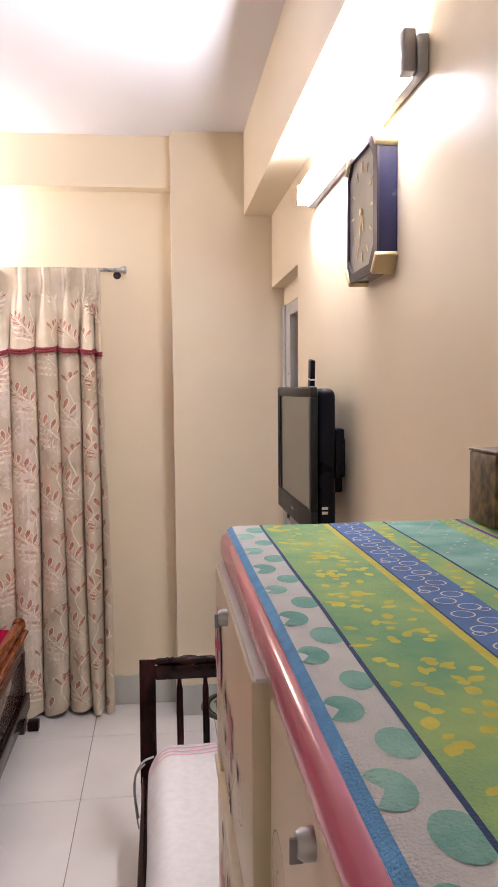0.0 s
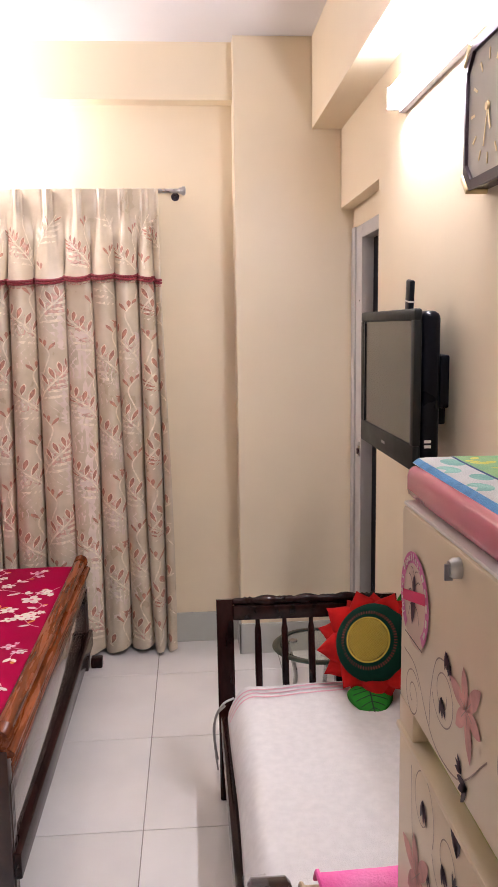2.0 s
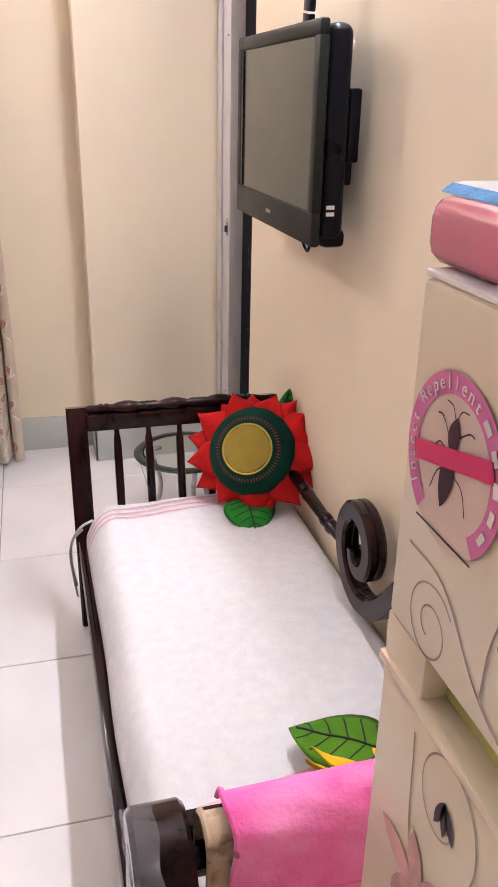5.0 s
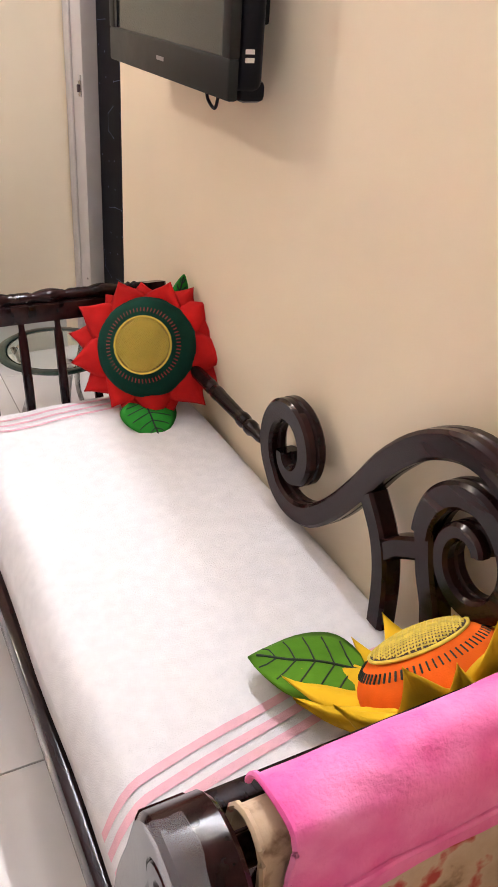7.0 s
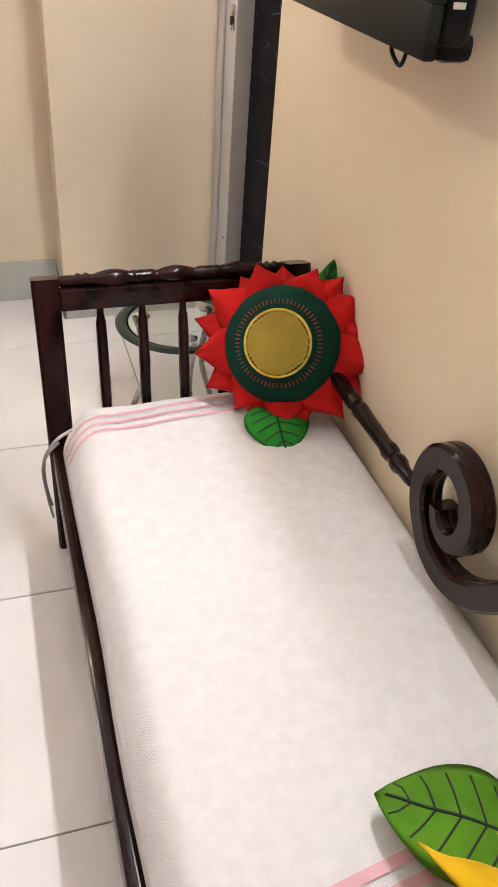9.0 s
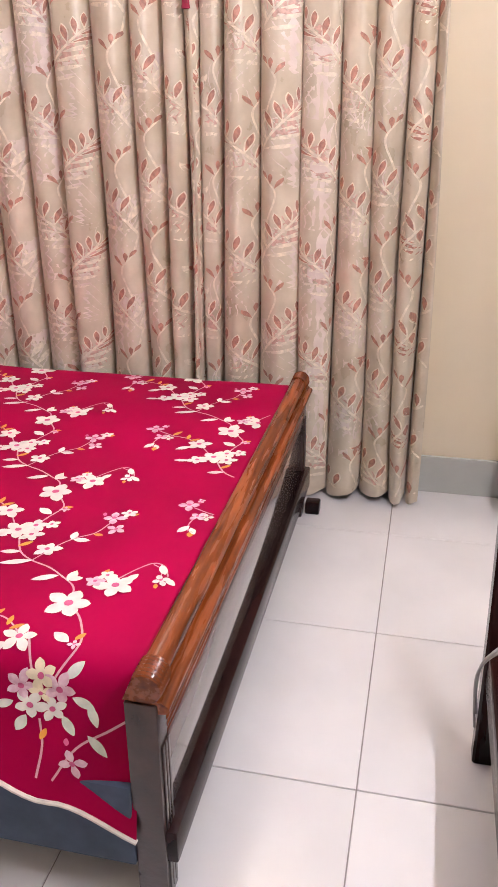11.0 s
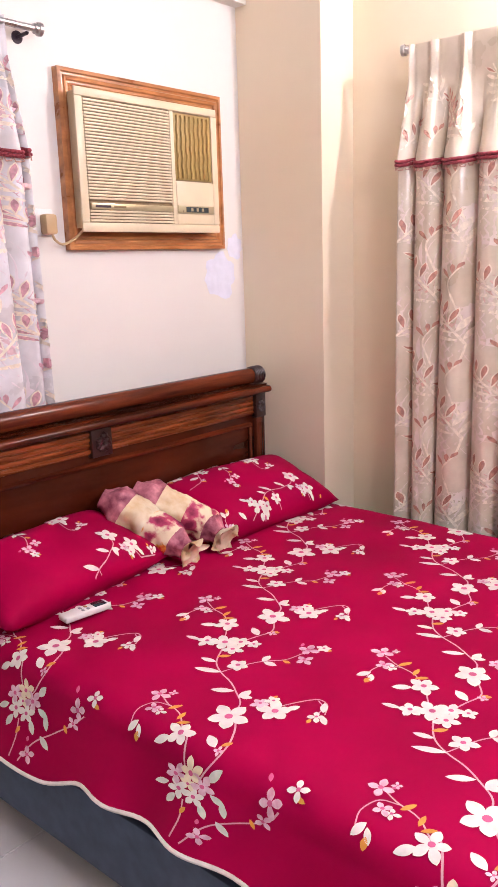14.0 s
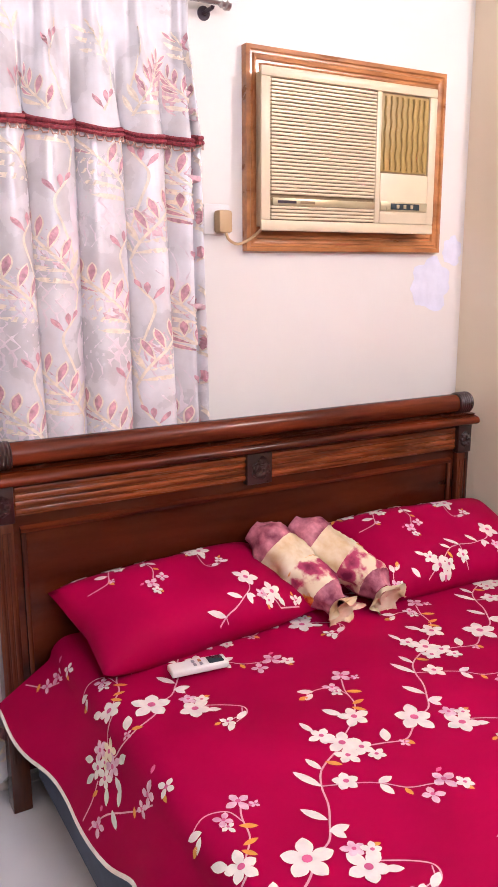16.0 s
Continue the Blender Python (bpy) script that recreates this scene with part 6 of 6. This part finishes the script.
vs = [bm.verts.new((CF - 0.0026, SCY - (a * c - b * s_), SCZ + 0.004 + a * s_ + b * c)) for a, b in ((-0.043, -0.006), (0.043, -0.006), (0.043, 0.006), (-0.043, 0.006))]
bm.faces.new(vs)
part("red_bar", bm, STICK_RED, st, "red bar across the sticker", 0)


def letters(text, parent, material, place, size):
    """Built-in font, one letter at a time; place(i) gives each letter's pose."""
    for i, ch in enumerate(text):
        if ch == " ":
            continue
        cu = bpy.data.curves.new("letter", "FONT")
        cu.body, cu.size, cu.align_x, cu.align_y, cu.extrude = ch, size, "CENTER", "CENTER", 0.0002
        tmp = bpy.data.objects.new("letter", cu)
        me = bpy.data.meshes.new_from_object(tmp)
        bpy.data.objects.remove(tmp)
        me.transform(place(i))
        me.materials.clear()
        me.materials.append(material)
        ob = new("letter", me)
        ob.parent = parent
        ob.matrix_parent_inverse = Matrix.Translation(parent.matrix_basis.translation).inverted()


TEXT = "Insect Repellent"


def on_ring(i):
    a = radians(214 - 150 * i / (len(TEXT) - 1))
    r = SR * 0.88
    y, z = SCY - r * math.cos(a), SCZ + r * math.sin(a)
    face = Matrix(((0, 0, -1, CF - 0.0024), (-1, 0, 0, y), (0, 1, 0, z), (0, 0, 0, 1)))
    return face @ Matrix.Rotation(a - math.pi / 2, 4, "Z")


letters(TEXT, st, P_WHITE, on_ring, 0.0118)
for k in range(5):
    a = radians(48 - 20 * k)
    bm = box(-0.0042, 0.0042, -0.0022, 0.0022, 0, 0.0004)
    bm.transform(Matrix(((0, 0, -1, CF - 0.0022), (-1, 0, 0, SCY - SR * 0.88 * math.cos(a)), (0, 1, 0, SCZ + SR * 0.88 * math.sin(a)), (0, 0, 0, 1))) @ Matrix.Rotation(a - math.pi / 2, 4, "Z"))
    part("print_bar", bm, P_WHITE, st, "", 0)

# ---- striped towel on the cabinet ----
towel = thing("towel", (0.72, 0.84, CZ), "bright striped cotton towel spread over the cabinet top", "towel")
TX0, TX1, TY0, TY1 = 0.492, 0.958, 0.35, 1.325


def towel_f(u, v, l=0.0):
    e = max(0.0, (TX0 + 0.012) - u) / 0.012
    return Vector((u, v, CZ + 0.006 + 0.0016 * noise.noise((u * 9, v * 6, 5)) - 0.006 * e * e + l))


part("cloth", grid(60, 90, lambda a, b: towel_f(TX0 + (TX1 - TX0) * a, TY0 + (TY1 - TY0) * b)), T_BASE, towel, "", 180)
STRIPES = [(0.492, 0.499, T_EDGE), (0.5360, 0.5395, T_NAVY), (0.5395, 0.624, T_GREEN), (0.624, 0.632, T_YELLOW), (0.632, 0.634, T_NAVY), (0.634, 0.680, T_BLUE), (0.680, 0.708, T_GREEN), (0.708, 0.711, T_NAVY), (0.711, 0.786, T_AQUA), (0.786, 0.812, T_GREEN), (0.812, 0.818, T_PURPLE), (0.818, 0.90, T_GREEN), (0.90, 0.904, T_NAVY), (0.904, 0.956, T_BLUE)]
for a, b, m in STRIPES:
    part("stripe", grid(max(2, int((b - a) / 0.008)), 90, lambda p, q: towel_f(a + (b - a) * p, TY0 + (TY1 - TY0) * q, 0.0004)), m, towel, "", 180)
random.seed(5)
pr = Print(lambda u, v, l: towel_f(u, v, 0.0002 + l * 0.12), lambda u, v: TX0 + 0.002 < u < TX1 - 0.003 and TY0 + 0.004 < v < TY1 - 0.004)
v = TY0 + 0.03
k = 0
while v < TY1:
    u = 0.508 if k % 2 else 0.527
    r = 0.0118 * random.uniform(0.92, 1.15)
    pr.disc("aqua", u, v + random.uniform(-0.003, 0.003), r, 0.0014, 18, r * 1.55)
    v += 0.0455
    k += 1
v = TY0 + 0.05
while v < TY1:
    for q in range(17):
        du, dv = random.uniform(-0.030, 0.030), random.uniform(-0.035, 0.035)
        pr.blob("yellow", 0.582 + du, v + dv, random.uniform(0.008, 0.018), random.uniform(0.006, 0.011), random.uniform(0, 6.28), 0.0022)
    v += 0.088
v = TY0 + 0.02
k = 0
while v < TY1:
    pr.ring("white", 0.649 + 0.014 * (k % 2), v, 0.0095, 0.0016, 0.0024, 14)
    if k % 3 == 0:
        pr.ring("white", 0.672 - 0.03 * (k % 2), v + 0.012, 0.005, 0.0014, 0.0024, 10)
    pr.blob("yellow", 0.686 + 0.006 * (k % 3), v, 0.014, 0.008, 0.4 + k, 0.0022)
    pr.blob("white", 0.72 + 0.012 * (k % 5), v, 0.006, 0.003, 0.7, 0.0022, 5)
    pr.blob("white", 0.75 + 0.010 * (k % 3), v + 0.008, 0.006, 0.003, 0.7, 0.0022, 5)
    pr.ring("yellow", 0.799, v, 0.0085, 0.002, 0.0022, 12)
    pr.blob("yellow", 0.835 + 0.02 * (k % 3), v, 0.018, 0.010, k * 1.1, 0.0022)
    pr.ring("white", 0.93, v, 0.010, 0.002, 0.0022, 12)
    v += 0.021
    k += 1
pr.finish(towel, {"aqua": T_AQUA, "yellow": T_YELLOW, "white": T_BASE}, "printed_motif")

# small box at the far end of the cabinet top
bx = thing("small_box", (0.91, 1.27, CZ), "small brown printed cardboard box on the towel", "box")
part("carton", box(0.828, 0.940, 1.225, 1.312, CZ + 0.0085, CZ + 0.105, 0.003), BOX_PRINT, bx)
part("flap", box(0.8275, 0.9405, 1.2245, 1.3125, CZ + 0.1055, CZ + 0.109, 0.001), BOX_PRINT, bx)

# ---- television ----
tv = thing("television", (0.88, 2.87, 1.46), "grey flat television on a black wall bracket", "television")
TVY0, TVY1, TVZ0, TVZ1, TVX = 2.54, 3.20, 1.238, 1.68, 0.838
bm = box(TVX, TVX + 0.022, TVY0, TVY1, TVZ0, TVZ0 + 0.072, 0.006)
box(TVX, TVX + 0.022, TVY0, TVY1, TVZ1 - 0.032, TVZ1, 0.006, bm)
box(TVX, TVX + 0.022, TVY0, TVY0 + 0.034, TVZ0 + 0.07, TVZ1 - 0.03, 0.004, bm)
box(TVX, TVX + 0.022, TVY1 - 0.034, TVY1, TVZ0 + 0.07, TVZ1 - 0.03, 0.004, bm)
part("bezel", bm, TV_SHELL, tv, "dark grey bezel")
part("screen", box(TVX + 0.006, TVX + 0.014, TVY0 + 0.033, TVY1 - 0.033, TVZ0 + 0.071, TVZ1 - 0.031), TV_SCREEN, tv, "matte grey-green switched-off screen")
part("screen_edge", box(TVX + 0.002, TVX + 0.0055, TVY1 - 0.05, TVY1 - 0.0345, TVZ0 + 0.073, TVZ1 - 0.033), TV_DARK, tv)
part("back_shell", box(TVX + 0.0225, TVX + 0.078, TVY0 + 0.004, TVY1 - 0.004, TVZ0 + 0.01, TVZ1 - 0.006, 0.022, None, 4), TV_DARK, tv, "gloss black back shell")
bm = box(TVX + 0.03, TVX + 0.085, TVY0 + 0.01, TVY0 + 0.10, TVZ0 - 0.004, TVZ0 + 0.035, 0.012)
part("speaker_bulge", bm, TV_DARK, tv)
for z in (0, 0.014):
    part("side_label", box(TVX + 0.034, TVX + 0.052, TVY0 + 0.0028, TVY0 + 0.0045, TVZ0 + 0.065 + z, TVZ0 + 0.073 + z), WHITE_PL, tv, "small white side label")
part("logo_bar", box(TVX - 0.0008, TVX + 0.002, 2.85, 2.89, TVZ0 + 0.033, TVZ0 + 0.041), BATTEN, tv)
part("button_row", box(TVX + 0.03, TVX + 0.06, TVY0 + 0.11, TVY0 + 0.24, TVZ0 - 0.001, TVZ0 + 0.012, 0.002), TV_SHELL, tv)
part("wall_bracket", box(TVX + 0.079, 0.9695, 2.66, 2.95, 1.40, 1.52, 0.004), TV_DARK, tv, "black steel wall bracket")
part("wall_bracket", box(TVX + 0.079, TVX + 0.11, 2.60, 2.72, 1.36, 1.55, 0.006), TV_DARK, tv)
part("port_cover", box(TVX + 0.079, TVX + 0.105, 2.556, 2.64, 1.41, 1.555, 0.006), TV_DARK, tv)
part("cable_loop", tube(smooth_path([(TVX + 0.05, 2.74, TVZ0 + 0.012), (TVX + 0.05, 2.735, TVZ0 - 0.02), (TVX + 0.05, 2.70, TVZ0 - 0.035), (TVX + 0.05, 2.685, TVZ0 - 0.012), (TVX + 0.05, 2.68, TVZ0 + 0.012)]), 0.0035), TV_DARK, tv)
rc = thing("remote_control", (0.89, 2.70, 1.70), "black remote tucked upright behind the television top", "remote control")
bm = box(-0.008, 0.008, -0.022, 0.022, -0.06, 0.075, 0.005)
bm.transform(pose(0.878, 2.735, 1.690, 8, 0, 0))
part("case", bm, TV_DARK, rc)
bm = box(-0.0088, 0.0088, -0.0226, 0.0226, 0.012, 0.017, 0.001)
bm.transform(pose(0.878, 2.735, 1.690, 8, 0, 0))
part("band", bm, WHITE_PL, rc)

# ---- wall clock ----
clock = thing("wall_clock", (0.945, 2.22, 2.09), "navy and gold cut-corner wall clock", "clock")
KY, KZ, KH, KV, KC = 2.268, 2.088, 0.152, 0.166, 0.04


def octagon(k):
    h, v, c = KH - k, KV - k, KC
    return [(-h + c, -v), (h - c, -v), (h, -v + c), (h, v - c), (h - c, v), (-h + c, v), (-h, v - c), (-h, -v + c)]


F = Matrix(((0, 0, -1, 0.9685), (1, 0, 0, KY), (0, 1, 0, KZ), (0, 0, 0, 1)))
part("case", prism(octagon(0.004), F, 0.044), CLOCK_BLUE, clock)
ring = bmesh.new()
o, i_ = octagon(0.0), octagon(0.022)
loops = []
for pts, d in ((o, 0.0445), (o, 0.050), (i_, 0.054), (i_, 0.0445)):
    loops.append([ring.verts.new(F @ Vector((a, b, d))) for a, b in pts])
for a, b in zip(loops, loops[1:] + loops[:1]):
    for q in range(8):
        ring.faces.new((a[q], a[(q + 1) % 8], b[(q + 1) % 8], b[q]))
part("bezel", ring, INK, clock, "thin dark bezel")
part("dial", prism(octagon(0.023), F, 0.0462), CLOCK_FACE, clock, "grey dial behind glass")
for sy in (-1, 1):
    for sz in (-1, 1):
        bm = box(-0.03, 0.03, -0.008, 0.008, -0.001, 0.056, 0.005)
        bm.transform(F @ pose(sy * (KH - KC * 0.45), sz * (KV - KC * 0.45), 0, 0, 0, -45 * sy * sz))
        part("corner_piece", bm, CLOCK_GOLD, clock, "pale gold corner piece")
part("end_strip", box(0.920, 0.9684, KY - KH + 0.045, KY + KH - 0.045, KZ + KV - 0.004, KZ + KV + 0.004, 0.003), CLOCK_GOLD, clock)
for k in range(12):
    a = 2 * math.pi * k / 12
    bm = box(-0.003, 0.003, -0.012, 0.012, 0.0464, 0.0478)
    bm.transform(F @ Matrix.Translation((0.098 * math.sin(a), 0.112 * math.cos(a), 0)) @ Matrix.Rotation(-a, 4, "Z"))
    part("hour_mark", bm, CLOCK_GOLD, clock)
for L, a, w in ((0.055, 200, 0.007), (0.085, 165, 0.005)):
    bm = box(-w / 2, w / 2, -0.012, L, 0.0485, 0.0500)
    bm.transform(F @ Matrix.Rotation(radians(-a), 4, "Z"))
    part("hand", bm, CLOCK_GOLD, clock, "pale gold pointer")
part("boss", lathe([(0.009, 0.047), (0.009, 0.053)], F, 12), CLOCK_GOLD, clock)

# blue cloth hanging behind the cabinet
rag = thing("blue_cloth", (0.53, 1.318, 1.25), "small blue cloth hanging on the cabinet end", "cloth")
bm = grid(10, 12, lambda u, v: (0.500 + 0.07 * u, 1.318 + 0.006 * math.sin(u * 9) * v, 1.295 - 0.085 * v + 0.012 * math.sin(u * 7)))
part("cloth", bm, BLUE_RAG, rag, "", 180)
part("hook", lathe([(0.005, 0), (0.005, 0.014), (0.009, 0.018)], Matrix.Translation((0.535, 1.3045, 1.296)) @ Matrix.Rotation(radians(-90), 4, "X"), 10), STEEL, rag)

# the clock hangs a little higher, just under the tube lamp
for o in clock.children_recursive:
    o.data.transform(Matrix.Translation((0, 0, 0.032)))

# ---- floor tiles ----
floor = bpy.data.objects["floor"]
T, JX, JY, G = 0.6, 0.05, 3.471, 0.0016
cache = {}
ix = range(int(math.floor((X0 - JX) / T)), int(math.ceil((X1 + 0.16 - JX) / T)))
iy = range(int(math.floor((Y0 - JY) / T)), int(math.ceil((Y1 - JY) / T)))
for i in ix:
    for j in iy:
        a0, a1 = max(JX + i * T, X0) + G, min(JX + (i + 1) * T, X1 + 0.15) - G
        b0, b1 = max(JY + j * T, Y0) + G, min(JY + (j + 1) * T, Y1) - G
        if a1 - a0 < 0.01 or b1 - b0 < 0.01:
            continue
        key = (round(a1 - a0, 4), round(b1 - b0, 4))
        if key not in cache:
            bm = box(-(a1 - a0) / 2, (a1 - a0) / 2, -(b1 - b0) / 2, (b1 - b0) / 2, -0.009, 0.0, 0.0012, None, 1)
            me = bpy.data.meshes.new("tile")
            bm.to_mesh(me)
            bm.free()
            me.materials.append(TILE)
            cache[key] = me
        ob = bpy.data.objects.new("tile", cache[key])
        scene.collection.objects.link(ob)
        ob.parent = floor
        ob.matrix_basis = Matrix.Translation(((a0 + a1) / 2, (b0 + b1) / 2, 0))
